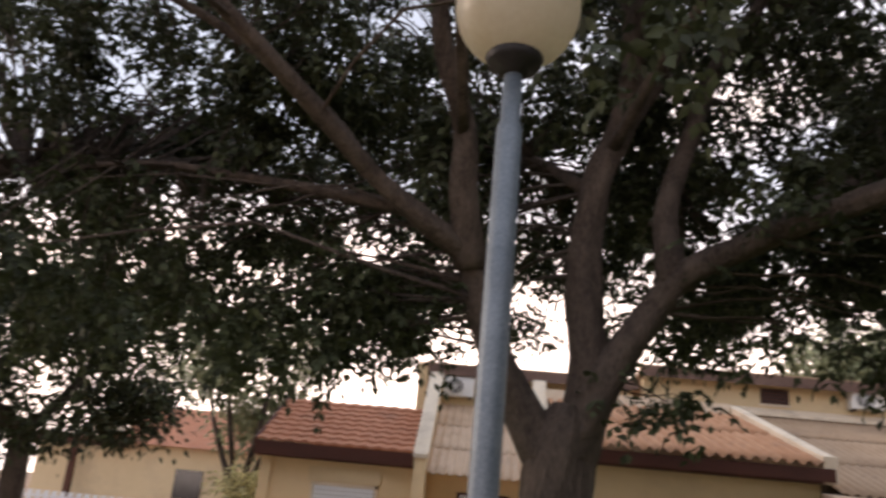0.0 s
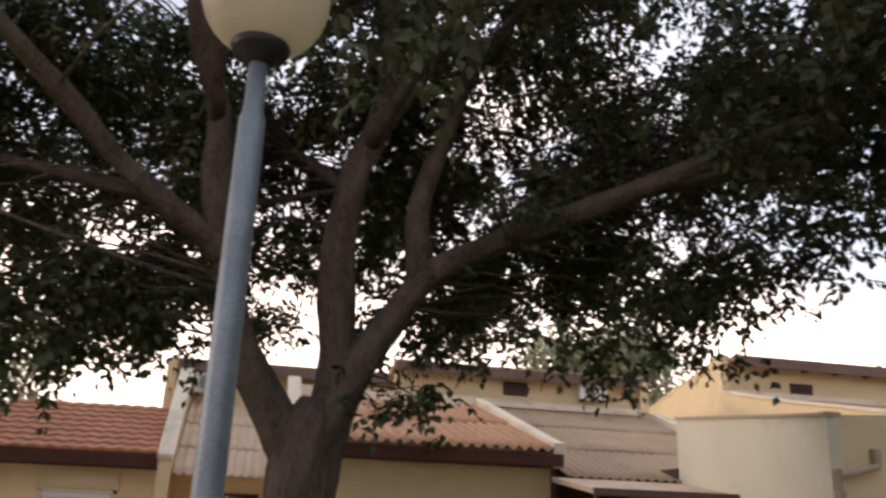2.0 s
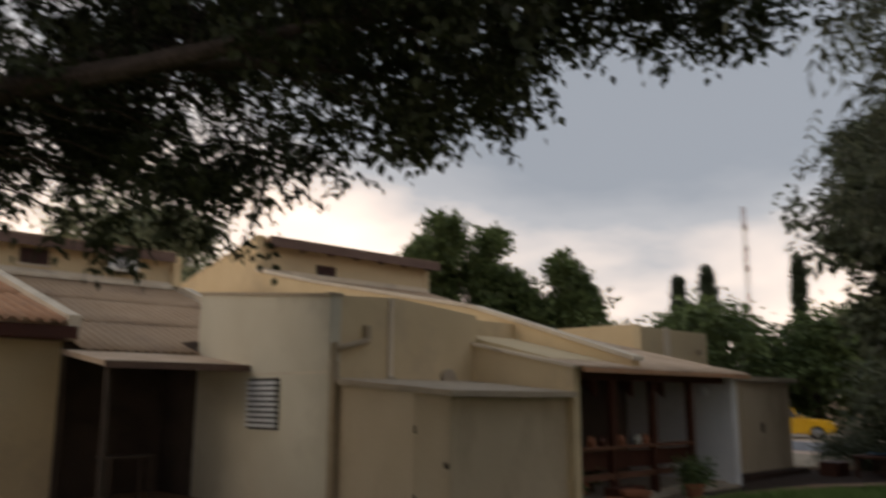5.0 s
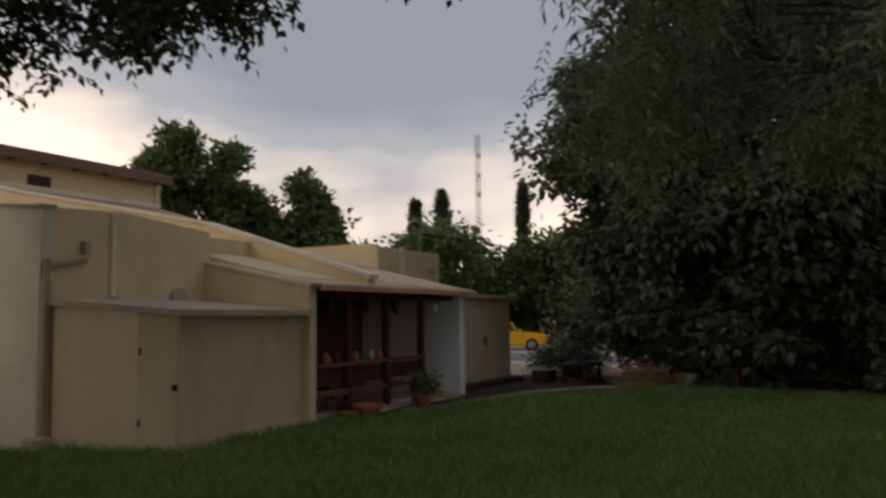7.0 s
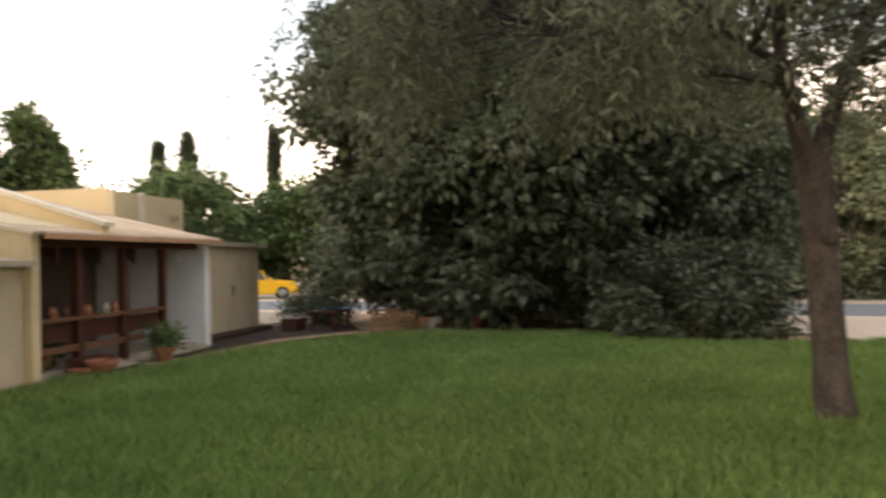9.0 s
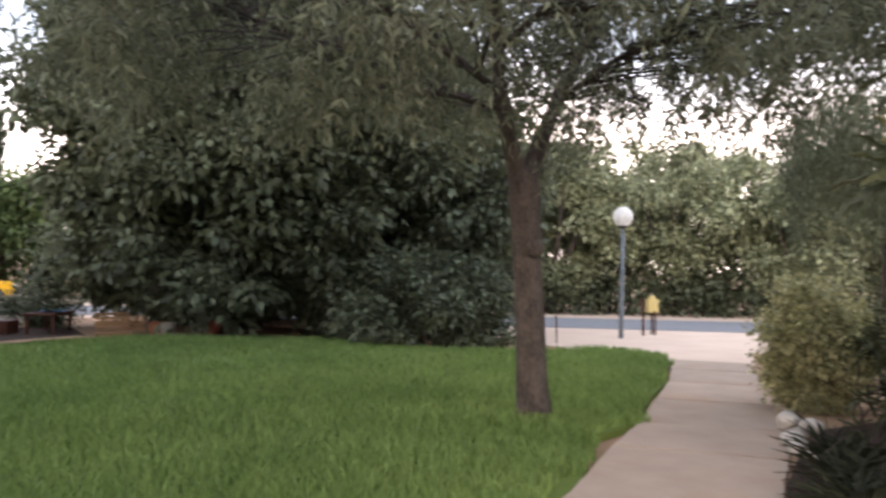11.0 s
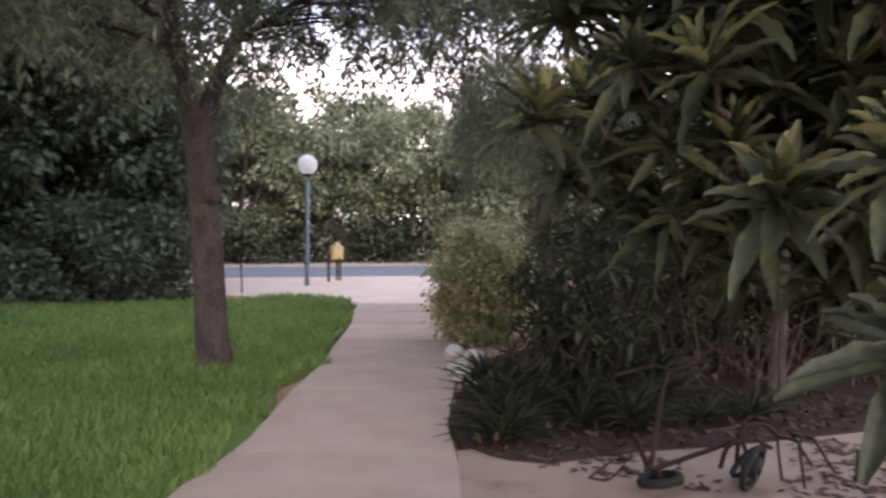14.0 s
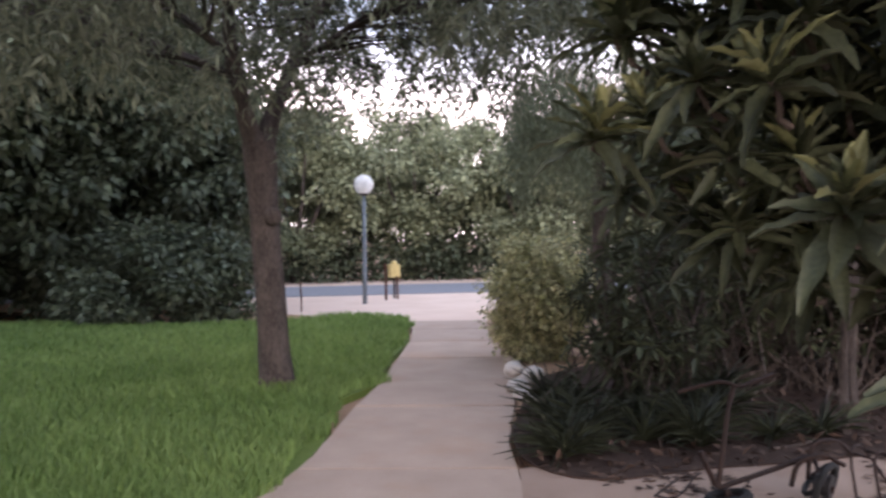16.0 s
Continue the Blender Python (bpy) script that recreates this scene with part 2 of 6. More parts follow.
ASPHALT = mat("grey_asphalt", (0.20, 0.20, 0.215), (0.25, 0.25, 0.262), 0.85, 2, 150, 0.3)
SAND = mat("pale_road_verge", (0.64, 0.475, 0.365), (0.73, 0.565, 0.455), 0.95, 1.2, 50, 0.4)
STONE = mat("whitewashed_stone", (0.56, 0.51, 0.45), (0.72, 0.68, 0.62), 0.9, 8, 60, 0.5)
YELLOWCAR = mat("yellow_car_paint", (0.75, 0.42, 0.012), (0.8, 0.46, 0.02), 0.25, 2, 20, 0.0, spec=0.6)
WHITECAR = mat("white_car_paint", (0.72, 0.72, 0.72), (0.78, 0.78, 0.78), 0.25, 2, 20, 0.0, spec=0.6)
TYRE = mat("black_rubber", (0.012, 0.012, 0.012), (0.025, 0.025, 0.025), 0.8, 9, 90, 0.2)
RIM = mat("grey_rim", (0.3, 0.3, 0.3), (0.4, 0.4, 0.4), 0.35, 9, 60, 0.05, metal=0.8)
YELLOWBOX = mat("yellow_enamel", (0.6, 0.47, 0.17), (0.68, 0.55, 0.24), 0.5, 5, 60, 0.1)
CLAY = mat("terracotta_pot_clay", (0.26, 0.10, 0.055), (0.36, 0.16, 0.09), 0.85, 6, 60, 0.3)
BLUETARP = mat("blue_tarpaulin", (0.03, 0.09, 0.16), (0.05, 0.14, 0.22), 0.5, 4, 60, 0.3)
MASTMAT = mat("faded_red_mast_steel", (0.34, 0.26, 0.25), (0.42, 0.34, 0.33), 0.6, 2, 20, 0.0)
DRYLEAF = mat("fallen_brown_leaves", (0.04, 0.026, 0.019), (0.09, 0.058, 0.042), 0.8, 6, 40, 0.2, per="island", spread=0.4)
# brown with the shade of the canopy recess and porch put into the colour
SHADEBROWN = mat("brown_darkened_for_shade", (0.06, 0.045, 0.036), (0.10, 0.075, 0.06), 0.85, 2, 50, 0.2, stain=(0.04, 0.03, 0.025))
RED = mat("faded_red_plastic", (0.3, 0.08, 0.06), (0.38, 0.12, 0.09), 0.5, 5, 50, 0.1)


# ---------------------------------------------------------------- helpers
def thing(name, label, category, at=(0, 0, 0), group="", kind=""):
    ob = new(name)
    ob.empty_display_size = 0.1
    ob.matrix_basis = Matrix.Translation(at)
    return tagged(ob, label, category, group, kind)


def mesh_of(bm, material, name):
    me = bpy.data.meshes.new(name)
    bm.normal_update()
    bm.to_mesh(me)
    bm.free()
    me.materials.append(material)
    return me


def part(name, bm, material, parent=None, label="", smooth=False):
    """Links a bmesh, in world coordinates, as one mesh object under its thing."""
    me = mesh_of(bm, material, name)
    if smooth:
        me.shade_smooth()
    ob = new(name, me)
    if parent is not None:
        ob.parent = parent
        base = parent
        off = Vector((0, 0, 0))
        while base is not None:
            off += base.matrix_basis.translation
            base = base.parent
        me.transform(Matrix.Translation(-off))
    if label:
        ob["label"] = label
    return ob


def solo(name, bm, material, label, category, at=(0, 0, 0), group="", kind="", smooth=False):
    ob = part(name, bm, material, None, "", smooth)
    ob.data.transform(Matrix.Translation(-Vector(at)))
    ob.matrix_basis = Matrix.Translation(at)
    return tagged(ob, label, category, group, kind)


def add_box(bm, x0, y0, z0, x1, y1, z1, bevel=0.0, m=None):
    r = bmesh.ops.create_cube(bm, size=1.0)
    vs = r["verts"]
    for v in vs:
        v.co = Vector((x0 + (v.co.x + 0.5) * (x1 - x0), y0 + (v.co.y + 0.5) * (y1 - y0), z0 + (v.co.z + 0.5) * (z1 - z0)))
    if bevel:
        es = list({e for v in vs for e in v.link_edges})
        r = bmesh.ops.bevel(bm, geom=es, offset=bevel, segments=2, affect="EDGES", profile=0.6)
        vs = list({v for f in r["faces"] for v in f.verts} | {v for v in vs if v.is_valid})
    if m is not None:
        bmesh.ops.transform(bm, matrix=m, verts=[v for v in vs if v.is_valid])
    return bm


def box(*a, bevel=0.0, m=None):
    return add_box(bmesh.new(), *a, bevel=bevel, m=m)


def prism(pts, axis, a0, a1):
    """A polygon in the plane across the axis, drawn out along it. axis x: points are (y, z); y: (x, z); z: (x, y)."""
    bm = bmesh.new()
    put = {"x": lambda p, a: (a, p[0], p[1]), "y": lambda p, a: (p[0], a, p[1]), "z": lambda p, a: (p[0], p[1], a)}[axis]
    lo = [bm.verts.new(put(p, a0)) for p in pts]
    hi = [bm.verts.new(put(p, a1)) for p in pts]
    bm.faces.new(lo)
    bm.faces.new(hi[::-1])
    n = len(pts)
    for i in range(n):
        bm.faces.new((lo[i], lo[(i + 1) % n], hi[(i + 1) % n], hi[i]))
    bmesh.ops.recalc_face_normals(bm, faces=bm.faces)
    return bm


def add_tube(bm, pts, radii, sides=8, caps=True, wobble=0.0, ridge=0.0):
    pts = [Vector(p) for p in pts]
    rings = []
    ref = Vector((0.31, 0.87, 0.39))
    for i, p in enumerate(pts):
        d = (pts[min(i + 1, len(pts) - 1)] - pts[max(i - 1, 0)]).normalized()
        s = d.cross(ref).normalized()
        u = s.cross(d)
        r = radii[i] if hasattr(radii, "__len__") else radii
        ring = []
        for k in range(sides):
            an = 2 * math.pi * k / sides
            rr = r
            if wobble:
                rr *= 1 + wobble * noise.noise(Vector((math.cos(an) * 1.3, math.sin(an) * 1.3, 0)) + p * 2.3)
            if ridge:
                rr *= 1 + ridge * noise.noise(Vector((math.cos(an) * 7, math.sin(an) * 7, p.z * 1.4))) + 0.5 * ridge * noise.noise(Vector((math.cos(an) * 16, math.sin(an) * 16, p.z * 4.0)))
            ring.append(bm.verts.new(p + s * math.cos(an) * rr + u * math.sin(an) * rr))
        rings.append(ring)
    for a_, b_ in zip(rings, rings[1:]):
        for k in range(sides):
            bm.faces.new((a_[k], a_[(k + 1) % sides], b_[(k + 1) % sides], b_[k]))
    if caps:
        bm.faces.new(rings[0][::-1])
        bm.faces.new(rings[-1])
    return bm


def tube(pts, radii, sides=8, wobble=0.0):
    bm = bmesh.new()
    add_tube(bm, pts, radii, sides, True, wobble)
    bmesh.ops.recalc_face_normals(bm, faces=bm.faces)
    return bm


def smooth_line(pts, steps=5):
    """A finer line through the points (Catmull-Rom)."""
    p = [Vector(q) for q in pts]
    p = [2 * p[0] - p[1]] + p + [2 * p[-1] - p[-2]]
    out = []
    for i in range(1, len(p) - 2):
        for k in range(steps):
            t = k / steps
            a0, a1, a2, a3 = p[i - 1], p[i], p[i + 1], p[i + 2]
            out.append(0.5 * (2 * a1 + (a2 - a0) * t + (2 * a0 - 5 * a1 + 4 * a2 - a3) * t * t + (3 * a1 - a0 - 3 * a2 + a3) * t ** 3))
    out.append(p[-2])
    return out


def lathe(profile, at=(0, 0, 0), sides=24):
    bm = bmesh.new()
    rings = []
    for r, z in profile:
        if r < 1e-5:
            rings.append([bm.verts.new((at[0], at[1], at[2] + z))])
        else:
            rings.append([bm.verts.new((at[0] + r * math.cos(2 * math.pi * k / sides), at[1] + r * math.sin(2 * math.pi * k / sides), at[2] + z)) for k in range(sides)])
    for a_, b_ in zip(rings, rings[1:]):
        for k in range(sides):
            k2 = (k + 1) % sides
            if len(a_) == 1:
                bm.faces.new((a_[0], b_[k2], b_[k]))
            elif len(b_) == 1:
                bm.faces.new((a_[k], a_[k2], b_[0]))
            else:
                bm.faces.new((a_[k], a_[k2], b_[k2], b_[k]))
    bmesh.ops.recalc_face_normals(bm, faces=bm.faces)
    return bm


def mesh_np(name, verts, faces, material):
    """A mesh out of numpy arrays: verts (N, 3), faces (M, k)."""
    me = bpy.data.meshes.new(name)
    n, k = faces.shape
    me.vertices.add(len(verts))
    me.vertices.foreach_set("co", verts.astype(np.float32).ravel())
    me.loops.add(n * k)
    me.loops.foreach_set("vertex_index", faces.astype(np.int32).ravel())
    me.polygons.add(n)
    me.polygons.foreach_set("loop_start", np.arange(0, n * k, k, dtype=np.int32))
    me.update(calc_edges=True)
    me.materials.append(material)
    return me


def unit(v):
    return v / np.maximum(np.linalg.norm(v, axis=-1, keepdims=True), 1e-9)


def leaf_cloud(rng, centres, per, spread, length, width, droop=0.3, flat=0.7, outward=None, curl=0.25):
    """Folded two-triangle leaves scattered in clumps round the centres. Returns verts and faces."""
    n = len(centres) * per
    c = np.repeat(centres, per, axis=0)
    off = rng.normal(size=(n, 3)) * np.array([1, 1, flat]) * spread
    d = unit(off + rng.normal(size=(n, 3)) * 0.5 * spread)
    d[:, 2] -= droop
    d = unit(d)
    side = unit(np.cross(d, unit(rng.normal(size=(n, 3)) * 0.6 + np.array([0, 0, 1.0]))))
    up = np.cross(side, d)
    ln = length * rng.uniform(0.6, 1.25, (n, 1))
    wd = width * rng.uniform(0.7, 1.2, (n, 1))
    base = c + off
    v = np.stack([base, base + d * ln * 0.45 + side * wd + up * wd * curl, base + d * ln - up * ln * 0.08, base + d * ln * 0.45 - side * wd + up * wd * curl], 1).reshape(-1, 3)
    i = np.arange(n)[:, None] * 4
    f = np.concatenate([i + np.array([0, 2, 1]), i + np.array([0, 3, 2])], 1).reshape(-1, 3)
    return v, f


def spray_cloud(rng, centres, shoots, reach, pairs, length, width, droop=0.5, jitter=0.08, flat=0.6):
    """Feathered shoots: leaflets in pairs along short drooping stalks that start at the centres. Returns verts and faces."""
    c = np.repeat(centres, shoots, axis=0)
    n = len(c)
    d = rng.normal(size=(n, 3)) * np.array([1, 1, flat])
    d[:, 2] -= 0.35 * droop
    d = unit(d)
    base = c + rng.normal(size=(n, 3)) * jitter
    rl = reach * rng.uniform(0.6, 1.25, (n, 1))
    side = unit(np.cross(d, np.array([0.0, 0.0, 1.0]) + rng.normal(size=(n, 3)) * 0.35))
    down = np.array([0.0, 0.0, -1.0])
    vs = []
    m = 2 * pairs + 1
    for k in range(m):
        t = (k // 2 + 0.6) / (pairs + 0.6) if k < m - 1 else 1.0
        sg = 0.0 if k == m - 1 else (1.0 if k % 2 else -1.0)
        p = base + d * rl * t + down * rl * droop * t * t
        tang = unit(d + down * 2 * droop * t)
        ld = unit(tang * 0.65 + side * sg * 0.8 + down * 0.25 + rng.normal(size=(n, 3)) * 0.22)
        ls = unit(np.cross(ld, unit(np.cross(side, tang)) + rng.normal(size=(n, 3)) * 0.4))
        up = np.cross(ls, ld)
        ln = length * (1.0 - 0.35 * abs(t - 0.55)) * rng.uniform(0.75, 1.2, (n, 1))
        wd = width * rng.uniform(0.75, 1.2, (n, 1))
        vs.append(np.stack([p, p + ld * ln * 0.42 + ls * wd + up * wd * 0.25, p + ld * ln - up * ln * 0.1, p + ld * ln * 0.42 - ls * wd + up * wd * 0.25], 1))
    v = np.concatenate(vs).reshape(-1, 3)
    i = np.arange(n * m)[:, None] * 4
    f = np.concatenate([i + np.array([0, 2, 1]), i + np.array([0, 3, 2])], 1).reshape(-1, 3)
    return v, f


def clump_points(rng, n, centre, radii, hollow=0.35, gap=0.46, gap_scale=0.55, cut=None, bough=0.0, each=10):
    """Clump centres in an uneven ellipsoid. They gather into boughs, thinned inside and by a noise, so that lobes and gaps stay."""
    out = []
    centre, radii = np.array(centre, float), np.array(radii, float)
    bough = bough or 0.16 * float(radii.min()) + 0.12
    tries = 0
    while len(out) < n and tries < n * 12:
        tries += 1
        p = rng.normal(size=3)
        p = p / np.linalg.norm(p) * rng.uniform(0, 1) ** (1 / 3)
        r = np.linalg.norm(p)
        if r < hollow and rng.uniform() < 0.85:
            continue
        q = centre + p * radii
        if r > 0.88 + noise.noise(Vector(q * 0.45)) * 0.24:
            continue
        if noise.noise(Vector(q * gap_scale + 7.3)) * 0.5 + 0.5 < gap:
            continue
        if cut is not None and not cut(q):
            continue
        size = bough * rng.uniform(0.6, 1.3)
        for k in range(each):
            s = rng.normal(size=3)
            s = s / np.linalg.norm(s) * rng.uniform(0.35, 1.0) * size * np.array((1.15, 1.15, 0.62))
            out.append(q + s)
    return np.array(out[:n])


def crown(name, parent, rng, centres, material, per=36, spread=0.22, length=0.1, width=0.022, droop=0.3, flat=0.7):
    v, f = leaf_cloud(rng, centres, per, spread, length, width, droop, flat)
    ob = new(name, mesh_np(name, v - np.array(parent.matrix_basis.translation), f, material))
    ob.parent = parent
    return ob


def feathered_crown(name, parent, rng, centres, material, *shape, **more):
    v, f = spray_cloud(rng, centres, *shape, **more)
    ob = new(name, mesh_np(name, v - np.array(parent.matrix_basis.translation), f, material))
    ob.parent = parent
    return ob


def twigs(name, parent, rng, centres, limbs, material, share=0.5, r0=0.012):
    """Thin bent twigs from the limbs out to the clumps, one mesh."""
    lp = np.array([p for l in limbs for p in l])
    vs, fs, k = [], [], 0
    for c in centres[rng.uniform(size=len(centres)) < share]:
        dd = np.linalg.norm((lp - c) * np.array([1, 1, 1.2]), axis=1) + np.where(lp[:, 2] > c[2] + 0.3, 1.2, 0.0)
        s = lp[np.argmin(dd)]
        mid = (s + c) / 2 + np.array([0, 0, 0.12]) * np.linalg.norm(c - s) + rng.normal(size=3) * 0.1
        pts = [s, (s + mid) / 2 + rng.normal(size=3) * 0.04, mid, (mid + c) / 2 + rng.normal(size=3) * 0.05, c]
        d = unit(c - s)
        a1 = unit(np.cross(d, np.array([0.3, 0.2, 0.9])))
        a2 = np.cross(d, a1)
        L = np.linalg.norm(c - s)
        for i, p in enumerate(pts):
            r = (r0 + 0.006 * L) * (1 - 0.2 * i)
            for an in (0, 2.1, 4.2):
                vs.append(p + a1 * math.cos(an) * r + a2 * math.sin(an) * r)
        for i in range(4):
            for j in range(3):
                j2 = (j + 1) % 3
                fs.append((k + i * 3 + j, k + i * 3 + j2, k + i * 3 + 3 + j2, k + i * 3 + 3 + j))
        k += 15
    if not vs:
        return None
    ob = new(name, mesh_np(name, np.array(vs) - np.array(parent.matrix_basis.translation), np.array(fs), material))
    ob.parent = parent
    return ob


# ---------------------------------------------------------------- ground
def sheet_grid(x0, y0, x1, y1, nx, ny, z, amp=0.0, freq=0.4):
    bm = bmesh.new()
    vs = [[bm.verts.new((x0 + (x1 - x0) * i / nx, y0 + (y1 - y0) * j / ny,
                         z + amp * noise.noise(Vector(((x0 + (x1 - x0) * i / nx) * freq, (y0 + (y1 - y0) * j / ny) * freq, 0.3))))) for j in range(ny + 1)] for i in range(nx + 1)]
    for i in range(nx):
        for j in range(ny):
            bm.faces.new((vs[i][j], vs[i + 1][j], vs[i + 1][j + 1], vs[i][j + 1]))
    return bm


def polygon_slab(pts, z0, z1):
    return prism(pts, "z", z0, z1)


ground = solo("ground", sheet_grid(-2500, -2500, 2500, 2500, 4, 4, -0.09), SOIL, "reddish sandy soil ground reaching the horizon", "ground", kind="structure")

PA = -26.3
PD = Vector((math.cos(radians(PA)), math.sin(radians(PA)), 0))
PN = Vector((-PD.y, PD.x, 0))
PC = Vector((6.0, -2.52, 0))


def on_path(u, w):
    p = PC + PD * u + PN * w
    return (p.x, p.y)


LAWN = [on_path(-14, 1.0), on_path(-4, 0.95), on_path(-1.0, 0.76), on_path(-0.3, 0.66), on_path(0.5, 0.62), on_path(1.0, 0.65), on_path(1.4, 0.78), on_path(1.95, 0.9), on_path(2.45, 0.74), on_path(3.2, 0.5), on_path(4.0, 0.55), on_path(5.2, 0.58), on_path(6.4, 0.53), on_path(7.6, 0.56), on_path(8.6, 0.68), on_path(9.4, 0.76), on_path(10.6, 0.95), on_path(11.0, 1.5), on_path(11.0, 2.1),
        (16.6, -4.6), (16.35, -3.3), (16.9, -2.2), (18.2, -0.9), (19.2, 0.3), (19.2, 2.4), (18.9, 4.4), (17.7, 5.8), (15.0, 6.7), (12.6, 6.98), (11.3, 7.6), (8.0, 7.5), (7.6, 9.6), (6.0, 12.0), (-12.0, 12.5), (-14.0, 7.0)]
lawn = solo("lawn", polygon_slab(LAWN, -0.085, -0.01), GRASS_SOIL, "bright green lawn beside the path", "lawn", kind="structure")


def inside(poly, x, y):
    r = np.zeros(x.shape, bool)
    n = len(poly)
    for i in range(n):
        x1, y1 = poly[i]
        x2, y2 = poly[(i + 1) % n]
        if y1 == y2:
            continue
        c = ((y1 > y) != (y2 > y)) & (x < (x2 - x1) * (y - y1) / (y2 - y1) + x1)
        r ^= c
    return r


def grass():
    rng = np.random.default_rng(11)
    n = 270000
    rad = 3.0 + 17.0 * rng.uniform(size=n) ** 0.95
    ang = rng.uniform(radians(-38), radians(62), n)
    x, y = 0.5 + rad * np.cos(ang), -0.4 + rad * np.sin(ang)
    jx = np.array([noise.noise(Vector((a_ * 1.7, b_ * 1.7, 5.0))) for a_, b_ in zip(x, y)])
    ok = inside(LAWN, x + jx * 0.22, y + jx * 0.22)
    x, y, rad = x[ok], y[ok], rad[ok]
    n = len(x)
    patch = np.array([noise.noise(Vector((a_ * 0.5, b_ * 0.5, 2.0))) for a_, b_ in zip(x, y)])
    h = (0.125 + 0.05 * patch) * rng.uniform(0.55, 1.35, n)
    w = (0.0026 + 0.00066 * rad) * rng.uniform(0.7, 1.3, n)
    t = rng.uniform(0, 2 * np.pi, n)
    lean = rng.normal(size=(n, 2)) * 0.42
    b = np.stack([x, y, np.full(n, -0.015)], 1)
    s = np.stack([np.cos(t), np.sin(t), np.zeros(n)], 1) * w[:, None]
    tip = b + np.stack([lean[:, 0] * h, lean[:, 1] * h, h], 1)
    mid = b + np.stack([lean[:, 0] * h * 0.35, lean[:, 1] * h * 0.35, h * 0.6], 1)
    v = np.stack([b - s, b + s, mid + s * 0.8, mid - s * 0.8, tip], 1).reshape(-1, 3)
    i = np.arange(n)[:, None] * 5
    f = np.concatenate([i + np.array([0, 1, 2]), i + np.array([0, 2, 3]), i + np.array([3, 2, 4])], 1).reshape(-1, 3)
    ob = new("grass", mesh_np("grass", v, f, GRASS))
    tagged(ob, "long soft green grass blades of the lawn", "grass", kind="stuff")


grass()

# path of cast slabs, and the branch to the side
path = thing("pavement", "worn pale concrete garden path in cast slabs", "path", kind="structure")
LEFT_EDGE = ((-9.0, 1.0), (-4.0, 0.92), (-1.0, 0.79), (-0.5, 0.68), (0.0, 0.62), (1.8, 0.58), (3.1, 0.49), (7.2, 0.49), (8.6, 0.6), (10.0, 0.8))
RIGHT_EDGE = ((-9.0, -0.85), (-0.3, -0.85), (0.5, -0.81), (0.9, -0.84), (2.0, -0.93), (3.7, -0.97), (6.3, -0.86), (8.7, -0.71), (10.0, -0.72))


def edge_at(line, u):
    return float(np.interp(u, [p[0] for p in line], [p[1] for p in line]))


def path_piece(u0, u1, shrink):
    """Outline of a stretch of the path, with softly worn sides."""
    k = max(2, int((u1 - u0) / 0.3))
    us_ = [u0 + (u1 - u0) * i / k for i in range(k + 1)]
    wear = lambda u, s_: 0.018 * noise.noise(Vector((u * 2.1, s_, 0.0)))
    return [on_path(u, edge_at(RIGHT_EDGE, u) + shrink + wear(u, 1.0)) for u in us_] + [on_path(u, edge_at(LEFT_EDGE, u) - shrink + wear(u, 4.0)) for u in us_[::-1]]


part("joint_bed", polygon_slab(path_piece(-9.0, 10.0, 0.03), -0.084, -0.03), MULCH, path, "dark dirt in the joints")
us = [-9.0, -7.2, -5.4, -3.6, -1.95, -0.26, 1.85, 3.22, 5.0, 6.8, 8.5, 10.0]
for u0, u1 in zip(us, us[1:]):
    part("slab", polygon_slab(path_piece(u0 + (0.03 if u0 == 1.85 else 0.016), u1 - 0.016, 0.0), -0.085, 0.004 + 0.003 * random.uniform(-1, 1)), PATHMAT, path)
# rounded corner of the planting bed, where the side path leaves
BED_CORNER = [on_path(0.9, -0.86), on_path(0.5, -0.84), on_path(0.0, -0.89), on_path(-0.22, -0.97), on_path(-0.38, -1.07), on_path(-0.5, -1.2), on_path(-0.55, -1.38), on_path(-0.52, -1.56), on_path(-0.29, -2.12), on_path(-0.15, -2.76), on_path(0.38, -4.38)]
branch_pts = [on_path(-0.26, -0.858)] + BED_CORNER[3:] + [(4.0, -11.0), (0.5, -11.0), (0.6, -2.0), (1.2, -1.05)]
# side path slab: its colour holds both dirt and overhead shade
part("slab", polygon_slab(branch_pts, -0.085, 0.0), SIDEPATH, path, "stained side path slab, also darkened for shade")
verge = solo("road_verge", polygon_slab([on_path(10.0, 1.05), on_path(10.0, -1.2), (17.0, -10.6), (19.0, -22), (33, -40), (42, -40), (33.5, -16), (37, 20), (31, 20), (23.6, 0), (19.2, -4.3)], -0.088, -0.02), SAND, "pale pinkish sandy verge along the road", "verge", kind="structure")
RD = Vector((0.27, 0.963, 0))
RN = Vector((0.963, -0.27, 0))


def on_road(u, w):
    p = Vector((24.0, -6.2, 0)) + RD * u + RN * w
    return (p.x, p.y)


road = solo("road", polygon_slab([on_road(-60, 0), on_road(70, 0), on_road(70, 5.2), on_road(-60, 5.2)], -0.086, 0.0), ASPHALT, "grey asphalt road crossing behind the lawn", "road", kind="structure")
bed = solo("planting_bed", polygon_slab([on_path(12.0, -0.75), on_path(8.7, -0.73), on_path(6.3, -0.88), on_path(3.7, -0.99), on_path(2.0, -0.95)] + BED_CORNER + [(4.06, -11), (4.5, -24), (16, -24), (19, -12)], -0.087, -0.003), SOIL, "reddish soil planting bed beside the path", "bed", kind="structure")
